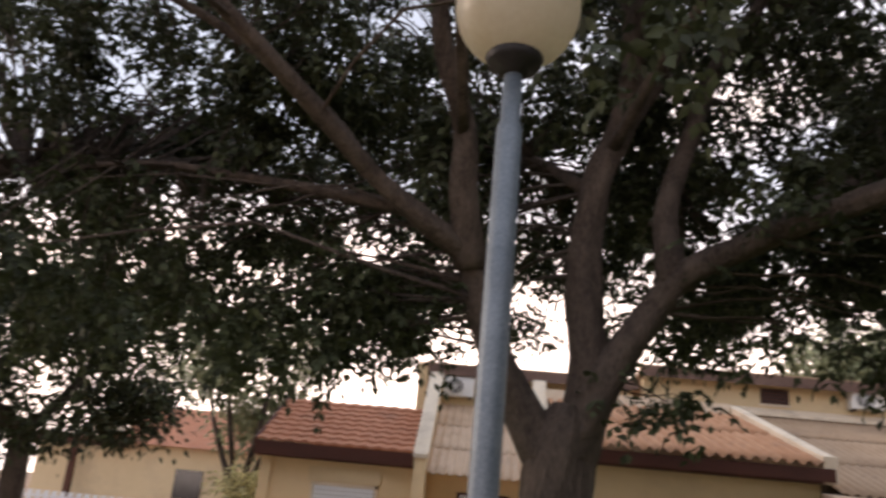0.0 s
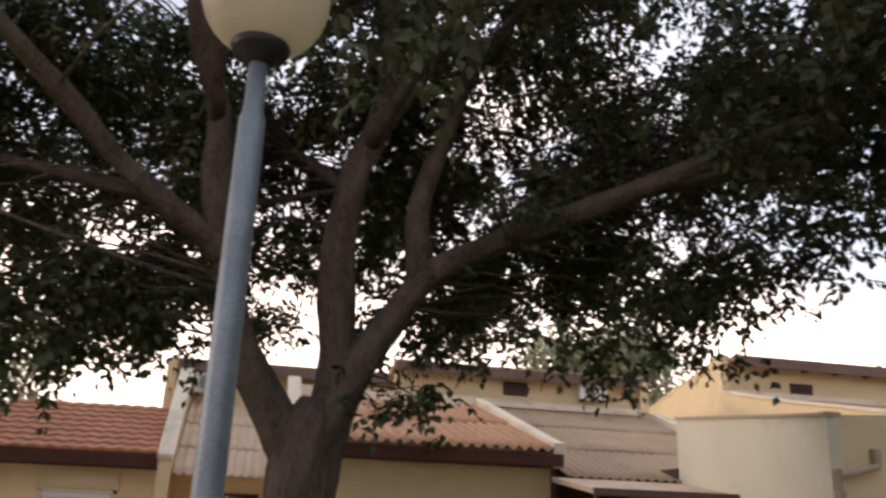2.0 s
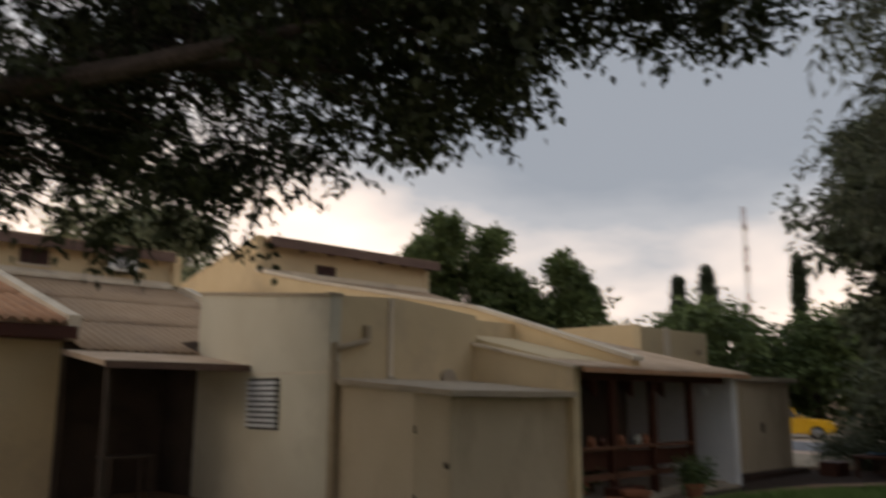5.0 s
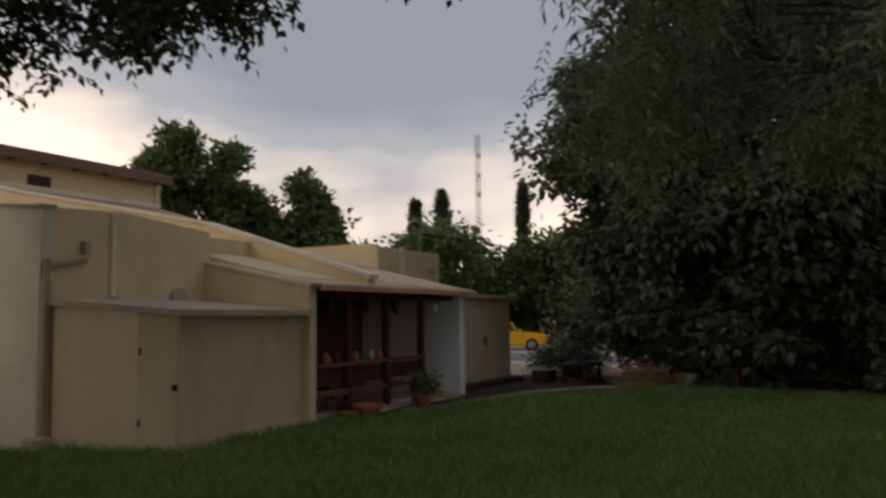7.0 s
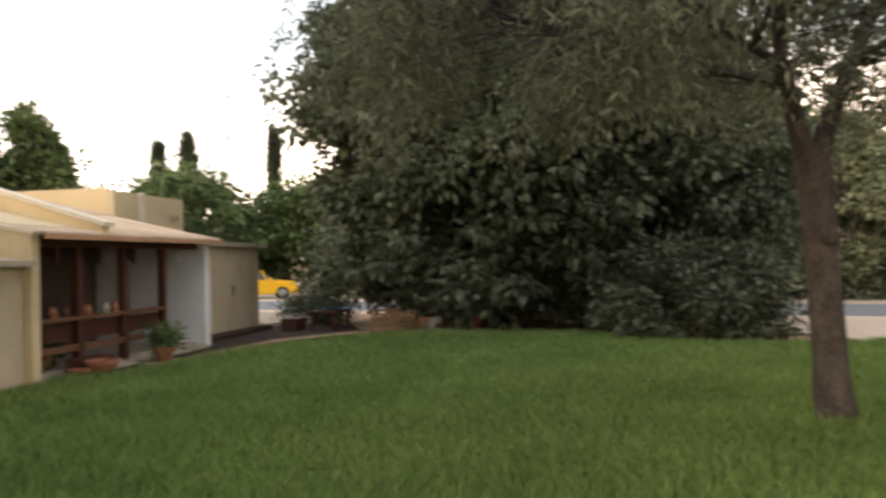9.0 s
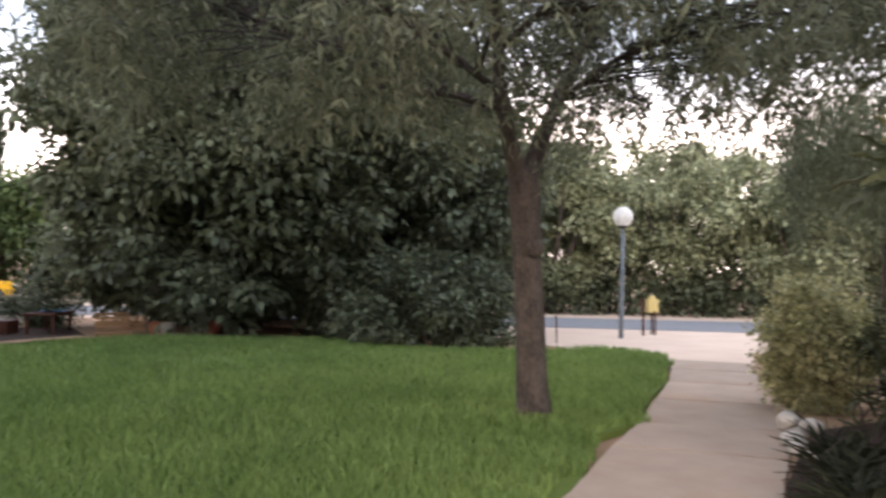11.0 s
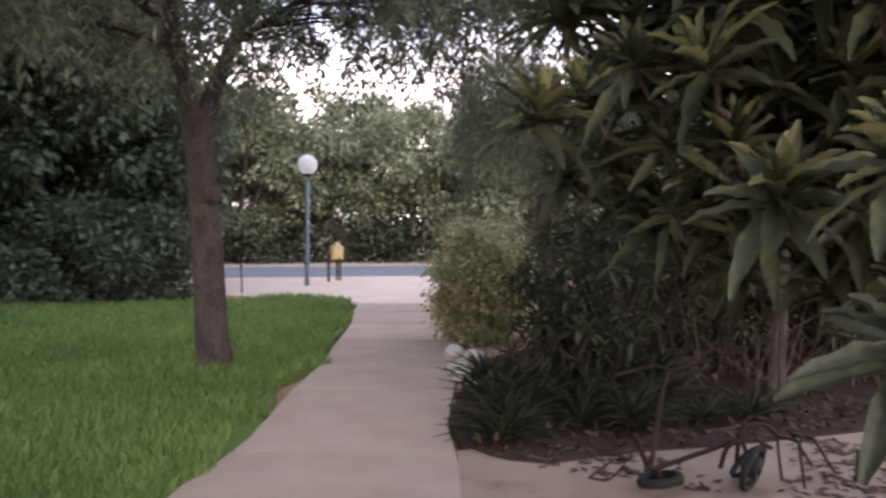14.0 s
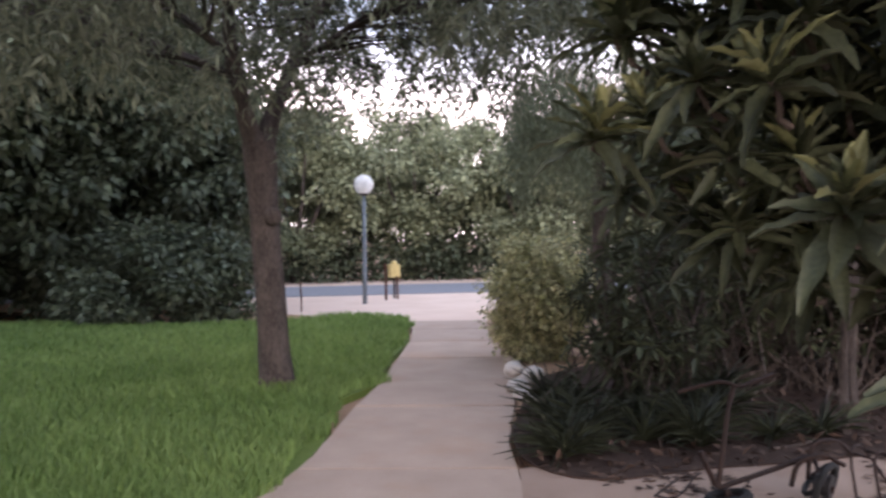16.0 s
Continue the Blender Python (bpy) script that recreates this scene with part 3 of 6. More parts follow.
# leaf mulch near the path; its rear reach paints deep shade on the soil
mulch = solo("mulch", polygon_slab([on_path(3.4, -1.25), on_path(1.9, -0.99)] + BED_CORNER + [(4.2, -10.5), (8.0, -10.5), (9.6, -8.6), (9.0, -6.2)], -0.06, 0.012), MULCH, "dark leaf mulch, spread further back to darken the shaded bed", "mulch", kind="structure")
edging = solo("edging_strip", polygon_slab([(11.2, 7.42), (12.6, 7.0), (15.0, 6.8), (17.4, 6.45), (19.3, 5.3), (19.6, 5.6), (17.6, 6.85), (15.0, 7.12), (12.7, 7.3), (11.2, 7.66)], -0.08, 0.012), SOIL, "pale trodden earth strip along the lawn edge", "edging", kind="structure")
dirt = solo("dirt_strip", polygon_slab([(11.2, 7.0), (12.6, 6.8), (15.0, 6.6), (17.4, 6.3), (19.5, 5.4), (22.0, 6.5), (22.0, 8.4), (16.6, 8.3), (16.4, 7.8), (11.2, 7.8)], -0.08, 0.004), MULCH, "dark bare earth strip in front of the porch", "dirt", kind="structure")


# ---------------------------------------------------------------- houses
def wave_sheet(x0, x1, y0, z0, y1, z1, pitch=0.18, amp=0.028, thick=0.012, steps=8):
    """A corrugated roof sheet whose waves run from the eave (y0, z0) up to (y1, z1)."""
    bm = bmesh.new()
    n = max(4, int((x1 - x0) / pitch * steps))
    rows = 5
    top, bot = [], []
    for i in range(n + 1):
        x = x0 + (x1 - x0) * i / n
        h = amp * math.sin(2 * math.pi * (x - x0) / pitch)
        top.append([])
        bot.append([])
        for j in range(rows):
            t = j / (rows - 1)
            sag = 0.012 * noise.noise(Vector((x * 0.7, t * 3, 1.0)))
            y, z = y0 + (y1 - y0) * t, z0 + (z1 - z0) * t + h + sag
            top[-1].append(bm.verts.new((x, y, z)))
            bot[-1].append(bm.verts.new((x, y, z - thick)))
    for i in range(n):
        for j in range(rows - 1):
            bm.faces.new((top[i][j], top[i + 1][j], top[i + 1][j + 1], top[i][j + 1]))
            bm.faces.new((bot[i][j], bot[i][j + 1], bot[i + 1][j + 1], bot[i + 1][j]))
        bm.faces.new((top[i][0], bot[i][0], bot[i + 1][0], top[i + 1][0]))
    return bm


def lap_roof(parent, x0, x1, y0, z0, y1, z1, rows, pitch, amp, material, name="roof_sheet"):
    """Overlapping rows of corrugated sheets."""
    for k in range(rows):
        a0, a1 = k / rows, (k + 1) / rows + 0.03
        lift = 0.0
        ob = part(name, wave_sheet(x0, x1, y0 + (y1 - y0) * a0, z0 + (z1 - z0) * a0 + 0.02 + lift, y0 + (y1 - y0) * a1, z0 + (z1 - z0) * a1 - 0.005, pitch, amp), material, parent)
        ob.data.shade_smooth()


def tile_roof(parent, x0, x1, y0, z0, y1, z1, rows, material):
    """Courses of flat-waved clay tiles, each course lapping the one below."""
    for k in range(rows):
        a0, a1 = k / rows, (k + 1.15) / rows
        bm = wave_sheet(x0 + 0.03 * math.sin(k * 2.1), x1, y0 + (y1 - y0) * a0, z0 + (z1 - z0) * a0 + 0.085, y0 + (y1 - y0) * a1, z0 + (z1 - z0) * a1 + 0.03, 0.3, 0.014, 0.05)
        part("tile_course", bm, material, parent)


def ac_unit(at, w=0.72, h=0.46):
    x, y, z = at
    t = thing("air_conditioner", "white outdoor air conditioner unit on the upper wall", "air conditioner", (x, y, z), group="air conditioners on the upper walls")
    part("casing", box(x - w / 2, y - 0.28, z, x + w / 2, y - 0.02, z + h, bevel=0.02), ACWHITE, t)
    fx = x - 0.08
    ring = lathe([(0.0, 0.0), (0.17, 0.0), (0.18, 0.01), (0.18, 0.02), (0.0, 0.02)], sides=24)
    bmesh.ops.transform(ring, matrix=Matrix.Translation((fx, y - 0.29, z + h / 2)) @ Matrix.Rotation(radians(90), 4, "X"), verts=ring.verts)
    part("fan_opening", ring, BLACKPLASTIC, t, "dark round fan opening")
    g = bmesh.new()
    for k in range(3):
        r = 0.06 + 0.055 * k
        add_tube(g, [(fx + r * math.cos(q * 0.5236), y - 0.325, z + h / 2 + r * math.sin(q * 0.5236)) for q in range(13)], 0.005, 4, False)
    for k in range(6):
        an = k * math.pi / 6
        add_tube(g, [(fx - 0.18 * math.cos(an), y - 0.322, z + h / 2 - 0.18 * math.sin(an)), (fx + 0.18 * math.cos(an), y - 0.322, z + h / 2 + 0.18 * math.sin(an))], 0.004, 4)
    part("grille", g, ACWHITE, t)
    for sx in (-0.28, 0.28):
        part("bracket", box(x + sx - 0.02, y - 0.3, z - 0.045, x + sx + 0.02, y + 0.02, z), DARKSTEEL, t)
    part("hose", tube([(x + w / 2 - 0.03, y - 0.1, z + 0.1), (x + w / 2 + 0.07, y - 0.08, z + 0.02), (x + w / 2 + 0.08, y - 0.04, z - 0.35)], 0.018, 6), BLACKPLASTIC, t)


def louvre_vent(parent, x0, x1, z0, z1, y):
    v = part("vent", box(x0, y - 0.02, z0, x1, y + 0.03, z1), BLACKPLASTIC, parent, "small dark louvred vent")
    for k in range(5):
        z = z0 + (z1 - z0) * (k + 0.5) / 5
        part("slat", box(x0, y - 0.05, z - 0.015, x1, y - 0.022, z + 0.02), FASCIA, v)
    part("vent_frame", box(x0 - 0.04, y - 0.045, z0 - 0.05, x1 + 0.04, y - 0.004, z0), COPING, v)


def shutter_window(parent, x0, x1, z0, z1, y, slats=11, material=None):
    w = part("window", box(x0, y - 0.01, z0, x1, y + 0.04, z1), GREYPANEL, parent, "closed roller shutter")
    for k in range(slats):
        a0 = z0 + (z1 - z0) * k / slats
        part("slat", box(x0 + 0.02, y - 0.03, a0 + 0.004, x1 - 0.02, y - 0.012, a0 + (z1 - z0) / slats - 0.004, bevel=0.003), material or SHUTTER, w)
    for xx in (x0 - 0.05, x1):
        part("frame", box(xx, y - 0.05, z0, xx + 0.05, y + 0.02, z1 + 0.06), COPING, w)
    part("lintel", box(x0 - 0.05, y - 0.05, z1 + 0.002, x1 + 0.05, y + 0.02, z1 + 0.06), COPING, w)


def eave_board(parent, x0, x1, y, z0, z1):
    part("fascia", box(x0, y - 0.04, z0, x1, y, z1, bevel=0.006), FASCIA, parent, "dark red painted fascia board")


# row house with the clay tile roof
h1 = thing("row_house", "cream row house with a red clay tile roof", "house", (-2.8, 18, 0), group="row houses")
part("wall", box(-4.3, 17.3, -0.08, -1.3, 19.9, 2.62), STUCCO_YELLOW, h1)
tile_roof(h1, -4.5, -1.28, 16.95, 2.66, 19.3, 3.78, 9, TILE)
part("roof_back", prism([(19.3, 3.78), (19.3, 3.68), (21.6, 2.6), (21.6, 2.7)], "x", -4.5, -1.28), TILE, h1)
part("gable", prism([(17.3, 2.6), (19.3, 3.7), (21.5, 2.6)], "x", -4.32, -4.1), STUCCO_YELLOW, h1)
eave_board(h1, -4.52, -1.3, 17.0, 2.42, 2.68)
part("verge_board", prism([(16.98, 2.62), (16.98, 2.74), (19.3, 3.86), (19.3, 3.74)], "x", -4.56, -4.5), FASCIA, h1)
part("soffit", box(-4.5, 17.0, 2.40, -1.3, 17.3, 2.43), FASCIA, h1)
part("corner_post", box(-4.42, 17.16, -0.08, -4.2, 17.36, 2.5), STUCCO_YELLOW, h1)
shutter_window(h1, -3.3, -2.05, 0.95, 1.92, 17.28)
part("lintel_band", box(-3.42, 17.24, 2.0, -1.95, 17.3, 2.28), STUCCO, h1)

# the recess between the party walls
h2 = thing("row_house", "cream row house with a corrugated roof below an upper wall", "house", (0, 18.5, 0), group="row houses")
for x0 in (-1.28, 1.14):
    part("party_wall", prism([(16.9, -0.08), (16.9, 2.62), (17.15, 2.8), (20.2, 5.0), (20.2, -0.08)], "x", x0, x0 + 0.24), STUCCO_YELLOW, h2)
    part("coping", prism([(16.86, 2.6), (16.86, 2.68), (17.13, 2.9), (20.1, 5.06), (20.1, 4.98), (17.15, 2.82)], "x", x0 - 0.03, x0 + 0.27), COPING, h2, "pale painted sloping coping")
part("wall", box(-1.04, 17.6, -0.08, 1.14, 17.8, 2.42), STUCCO_YELLOW, h2)
lap_roof(h2, -1.02, 1.12, 17.0, 2.32, 20.0, 4.06, 3, 0.177, 0.026, SHEET_PALE)
part("upper_wall", box(-1.5, 20.05, 3.2, 3.5, 20.3, 4.9), STUCCO, h2)
part("upper_end_post", box(-1.62, 19.8, 3.6, -1.4, 20.4, 5.02), STUCCO_YELLOW, h2)
part("upper_roof", prism([(19.75, 4.9), (19.75, 5.02), (23.5, 4.4), (23.5, 4.28)], "x", -1.4, 3.6), SHEET, h2)
part("upper_fascia", box(-1.38, 19.72, 4.74, 3.6, 19.76, 4.98), UPPERFASCIA, h2)
part("window", box(-0.35, 17.56, 1.05, 0.6, 17.62, 1.98), GLASS, h2, "dark window under the low roof")
for x0, x1, z0, z1 in ((-0.4, -0.35, 1.0, 2.03), (0.6, 0.65, 1.0, 2.03), (-0.4, 0.65, 1.98, 2.03), (0.1, 0.14, 1.05, 1.98)):
    part("window_frame", box(x0, 17.53, z0, x1, 17.6, z1), FASCIA, h2)
ac_unit((-0.62, 20.05, 4.26))

# red-roofed house
h3 = thing("row_house", "cream house with a dusty red corrugated roof and dark fascia", "house", (3.8, 16, 0), group="row houses")
part("wall", box(1.75, 14.35, -0.08, 5.6, 19.0, 2.66), STUCCO, h3)
lap_roof(h3, 1.45, 5.52, 13.9, 2.88, 19.1, 4.28, 2, 0.21, 0.04, TILE_OLD)
eave_board(h3, 1.42, 5.7, 13.98, 2.62, 2.83)
part("soffit", box(1.45, 13.98, 2.60, 5.6, 14.36, 2.63), FASCIA, h3)
part("side_parapet", prism([(13.96, 2.6), (13.96, 3.02), (14.3, 3.1), (19.3, 4.5), (19.3, 2.6)], "x", 5.52, 5.74), COPING, h3, "pale sloping parapet")
part("ridge_parapet", box(1.4, 19.1, 2.6, 5.52, 19.34, 4.5), COPING, h3, "pale ridge parapet")
shutter_window(h3, 3.15, 4.15, 0.25, 1.9, 14.33, 15, GREYPANEL)

# corrugated roof house with the shaded canopy
h4 = thing("row_house", "cream house with a brown fibre cement roof and a canopy", "house", (7, 17, 0), group="row houses")
lap_roof(h4, 5.76, 10.9, 13.85, 2.44, 20.0, 4.42, 3, 0.177, 0.026, SHEET)
part("upper_wall", box(3.75, 20.06, 3.4, 10.2, 20.3, 5.26), STUCCO, h4)
part("upper_end_post", box(10.2, 19.9, 3.6, 10.42, 20.5, 5.3), STUCCO_YELLOW, h4)
part("upper_roof", prism([(19.72, 5.26), (19.72, 5.38), (23.5, 4.7), (23.5, 4.58)], "x", 3.65, 10.15), SHEET, h4)
part("upper_fascia", box(3.66, 19.69, 5.1, 10.15, 19.73, 5.34), UPPERFASCIA, h4)
part("flashing", prism([(19.9, 4.42), (19.9, 4.5), (20.06, 4.62), (20.06, 4.5)], "x", 5.76, 10.4), COPING, h4)
part("coping", prism([(15.0, 2.86), (15.0, 2.98), (19.6, 4.46), (20.0, 4.5), (20.0, 4.36)], "x", 10.3, 10.55), COPING, h4)
louvre_vent(h4, 6.5, 7.15, 4.72, 5.08, 20.06)
# recess walls and post carry the canopy's shade in their colour
part("wall", box(5.6, 15.2, -0.08, 8.6, 15.4, 2.8), SHADEBROWN, h4, "wall behind the canopy, shade put into its colour")
part("recess_side", box(7.88, 13.97, -0.08, 8.1, 15.2, 2.7), SHADEBROWN, h4)
part("recess_side", box(5.61, 14.36, -0.08, 5.72, 15.2, 2.6), SHADEBROWN, h4)
part("canopy", prism([(12.15, 2.12), (12.15, 2.2), (13.95, 2.44), (13.95, 2.36)], "x", 5.47, 8.02), SHEET_PALE, h4, "pale canopy slab")
part("canopy_edge", box(5.45, 12.1, 2.1, 8.04, 12.15, 2.21), UPPERFASCIA, h4)
part("post", box(5.52, 12.2, -0.08, 5.6, 12.28, 2.1), SHADEBROWN, h4)
part("screen", box(5.75, 14.9, -0.08, 6.9, 14.93, 1.2), SHADEBROWN, h4, "dark low screen")
ac_unit((8.85, 20.05, 4.74))
# table coloured dark to sit in the canopy shade
part("table_board", box(6.1, 13.3, 0.68, 6.9, 13.8, 0.72), SHADEBROWN, thing("garden_table", "small garden table, darkened for the canopy shade", "table", (6.5, 13.5, -0.08)))
gt = bpy.data.objects["garden_table"]
for x, y in ((6.15, 13.35), (6.85, 13.35), (6.15, 13.75), (6.85, 13.75)):
    part("leg", box(x - 0.02, y - 0.02, -0.08, x + 0.02, y + 0.02, 0.68), SHADEBROWN, gt)

# flat wing with the pale side wall, the lean-to and the upper gable
h5 = thing("flat_roofed_house", "cream flat-roofed house wing with a pale side wall", "house", (9.5, 12, 0), group="row houses")
part("side_wall", prism([(9.9, -0.08), (9.9, 3.2), (10.1, 3.2), (13.95, 3.56), (13.95, -0.08)], "x", 7.9, 8.1), STUCCO_PALE, h5, "pale greyish side wall")
part("front_wall", prism([(8.1, -0.08), (8.1, 3.22), (9.2, 3.27), (9.24, 3.27), (11.1, 3.12), (11.1, -0.08)], "y", 9.9, 10.1), STUCCO, h5)
part("rear_wall", box(10.9, 10.1, -0.08, 11.1, 17.0, 3.1), STUCCO, h5)
part("roof", box(8.1, 10.1, 2.98, 10.9, 13.9, 3.05), CONCRETE, h5)
part("wall_joint", box(7.892, 9.9, 2.04, 7.9, 12.2, 2.06), COPING, h5)
part("wall_cap", prism([(9.88, 3.2), (9.88, 3.25), (10.1, 3.25), (13.95, 3.61), (13.95, 3.56), (10.1, 3.2)], "x", 7.87, 8.13), CONCRETE, h5)
lv = part("louvre_window", box(7.88, 11.2, 1.16, 7.91, 12.1, 1.98), BLACKPLASTIC, h5, "white louvred bathroom window")
for k in range(9):
    z = 1.2 + k * 0.085
    part("slat", box(7.82, 11.22, z, 7.885, 12.08, z + 0.05), SHUTTER, lv)
part("drain_pipe", tube(smooth_line([(7.95, 9.84, -0.08), (7.95, 9.84, 2.3), (8.0, 9.83, 2.4), (8.25, 9.83, 2.46), (8.55, 9.83, 2.54), (8.6, 9.88, 2.56)], 4), 0.05, 8), PIPE, h5, "painted bent drain pipe")
part("pipe_box", box(8.53, 9.8, 2.56, 8.63, 9.91, 2.78, bevel=0.01), PIPE, h5)
part("down_pipe", box(9.04, 9.85, 1.76, 9.12, 9.9, 3.24, bevel=0.008), COPING, h5)
for x, z, r in ((9.08, 1.88, 0.13), (10.36, 2.0, 0.16)):
    d = lathe([(0.0, -0.06), (r * 0.9, -0.06), (r, -0.03), (r, 0.02), (r * 0.6, 0.03), (0, 0.03)], sides=20)
    bmesh.ops.transform(d, matrix=Matrix.Translation((x, 9.84, z)) @ Matrix.Rotation(radians(90), 4, "X"), verts=d.verts)
    part("vent_cap", d, CONCRETE, h5, "round grey vent cap")

# shed in the nook
shed = thing("shed", "low beige plastered shed with a flat concrete roof", "shed", (9.5, 8.8, 0))
body_bm = prism([(8.45, 7.85), (10.98, 7.85), (10.98, 9.9), (7.98, 9.9), (7.98, 9.2), (8.12, 8.25)], "z", -0.08, 1.695)
for v in body_bm.verts:
    if v.co.z > 1.0:
        v.co.z += 0.085 * (v.co.y - 7.62)
part("body", body_bm, STUCCO_SHED, shed)
slab_bm = prism([(8.22, 7.62), (10.98, 7.62), (10.98, 9.9), (7.92, 9.9), (7.86, 9.4)], "z", 1.69, 1.775)
for v in slab_bm.verts:
    v.co.z += 0.085 * (v.co.y - 7.62)
part("roof_slab", slab_bm, CONCRETE, shed, "stained concrete roof slab")
part("door", prism([(8.14, 8.226), (8.425, 7.88), (8.405, 7.864), (8.12, 8.21)], "z", 0.02, 1.62), STUCCO_SHED, shed, "beige metal door")
dr = bpy.data.objects["door"]
part("handle", box(8.36, 7.86, 0.74, 8.41, 7.9, 0.82), DARKSTEEL, dr)
for z in (0.3, 1.2):
    part("hinge", tube([(8.115, 8.215, z), (8.115, 8.215, z + 0.1)], 0.018, 6), DARKSTEEL, dr)
part("downpipe", box(7.85, 9.72, -0.08, 7.95, 9.82, 2.2), PIPE, shed)
solo("concrete_block", box(7.35, 9.2, -0.09, 7.65, 9.42, 0.18, bevel=0.02), CONCRETE, "grey concrete block by the shed wall", "block", (7.5, 9.3, 0))

# porch
porch = thing("porch_house", "cream house with an open porch under a corrugated roof", "house", (13.5, 10, 0), group="row houses")
part("side_wall", prism([(7.72, -0.08), (7.72, 2.14), (9.9, 2.58), (9.9, -0.08)], "x", 10.99, 11.16), STUCCO, porch)
part("wall_cap", prism([(7.68, 2.14), (7.68, 2.19), (9.9, 2.63), (9.9, 2.58)], "x", 10.96, 11.19), COPING, porch)
part("end_wall", prism([(7.75, -0.08), (7.75, 2.08), (10.2, 2.6), (10.2, -0.08)], "x", 16.2, 16.42), WHITEWASH, porch, "whitewashed end wall")
# porch back wall: brown, darkened in colour for the shade inside
part("back_wall", box(11.16, 10.2, -0.08, 14.0, 10.4, 2.7), SHADEBROWN, porch, "brown porch wall darkened for shade")
part("back_wall", box(14.0, 10.2, -0.08, 16.2, 10.4, 2.7), SHADEBROWN, porch)
for k in range(11):
    part("plank", box(11.3 + k * 0.25, 9.9, 0.1, 11.5 + k * 0.25, 9.93, 1.1 + 0.9 * (k % 4 == 1)), BROWNWOOD, porch)
for x in (12.9, 14.2):
    part("inner_post", box(x, 9.2, 0.1, x + 0.12, 9.32, 2.3), BROWNWOOD, porch)
part("balustrade_board", box(11.2, 8.02, 0.52, 14.85, 8.05, 0.8), BROWNWOOD, porch)
# thin lining that paints the shade on the inner side wall
part("inner_side", box(11.162, 8.02, 0.1, 11.2, 10.2, 2.1), SHADEBROWN, porch)
part("floor", box(11.16, 7.95, -0.08, 16.2, 10.2, 0.1), CONCRETE, porch, "raised concrete floor")
part("roof_deck", prism([(7.75, 2.1), (7.75, 2.13), (10.4, 2.72), (10.4, 2.68)], "x", 11.1, 16.5), BROWNWOOD, porch)
lap_roof(porch, 11.02, 12.62, 7.55, 2.15, 8.25, 2.31, 1, 0.16, 0.022, SHEET_PALE)
part("roof_slab", prism([(8.2, 2.25), (8.2, 2.32), (10.4, 2.83), (10.4, 2.76)], "x", 11.1, 12.62), STUCCO, porch, "plastered sloping slab")
lap_roof(porch, 12.62, 16.62, 7.55, 2.15, 17.5, 4.46, 4, 0.16, 0.022, SHEET_PALE)
part("eave_strip", box(11.04, 7.52, 2.08, 16.6, 7.56, 2.15), TILE_OLD, porch, "thin terracotta coloured eave strip")
part("roof_box", box(13.3, 8.9, 2.44, 13.62, 9.15, 2.72, bevel=0.02), COPING, porch)
part("roof_box", box(13.8, 8.8, 2.42, 13.95, 9.0, 2.66, bevel=0.02), COPING, porch)
part("beam", box(11.16, 7.9, 1.98, 16.2, 8.0, 2.1), BROWNWOOD, porch)
for x in (11.2, 12.3, 13.55, 14.85):
    part("post", box(x, 7.9, -0.08, x + 0.12, 8.02, 1.98, bevel=0.008), BROWNWOOD, porch)
for x in (11.9, 13.0, 14.0):
    part("bracket", prism([(7.98, 1.98), (7.98, 1.7), (8.3, 1.98)], "x", x, x + 0.07), BROWNWOOD, porch)
part("rail", box(11.2, 7.86, 0.84, 14.9, 8.06, 0.9, bevel=0.01), RAILWOOD, porch)
part("rail", box(11.2, 7.9, 0.36, 14.2, 8.0, 0.46, bevel=0.01), RAILWOOD, porch)
# no opening here: a black panel paints the unlit room behind
part("door", box(12.5, 10.14, 0.1, 13.5, 10.21, 2.1), BLACKPLASTIC, porch, "black panel painting the darkness of an open doorway")
pd = bpy.data.objects["door.001"]
for x in (12.44, 13.5):
    part("door_frame", box(x, 10.1, 0.1, x + 0.06, 10.2, 2.16), BROWNWOOD, pd)
part("lamp", lathe([(0, 0), (0.05, 0.0), (0.07, 0.08), (0.05, 0.16), (0, 0.18)], (16.1, 8.3, 1.75), 12), SHUTTER, porch, "small white wall lamp")
# end store and the block behind
store = thing("end_store", "beige plastered store room at the end of the row", "shed", (18.4, 9.4, 0))
part("body", box(16.44, 8.4, -0.08, 20.35, 10.8, 2.06), STUCCO_SHED, store)
part("roof_slab", box(16.44, 8.25, 2.07, 20.55, 10.9, 2.17), CONCRETE, store)
part("door", box(17.9, 8.36, 0.05, 18.9, 8.41, 1.9), STUCCO_SHED, store)
part("keyhole", box(18.72, 8.33, 0.95, 18.78, 8.36, 1.15), DARKSTEEL, store)
blk = thing("roof_block", "cream parapet block rising behind the porch roof", "house", (20.5, 13, 0), group="row houses")
part("front_wall", box(18.9, 11.5, -0.08, 22.3, 11.7, 3.52), STUCCO, blk)
# brighter yellow than the front wall: low sun put into the colour
part("side_wall", box(18.9, 11.7, -0.08, 19.1, 15.2, 3.6), STUCCO_YELLOW, blk)
part("pilaster", box(20.0, 11.44, 2.2, 20.22, 11.5, 3.56), COPING, blk)
part("outlet", box(21.7, 11.4, 2.9, 21.84, 11.5, 3.05), PIPE, blk)
part("rear_wall", box(22.1, 11.7, -0.08, 22.3, 15.2, 3.5), STUCCO, blk)
part("roof", box(19.1, 11.7, 3.2, 22.1, 15.2, 3.3), CONCRETE, blk)
# upper gable
ug = thing("upper_storey", "gabled upper storey, gable coloured sunlit yellow, under a dark eave", "house", (16, 21, 0), group="row houses")
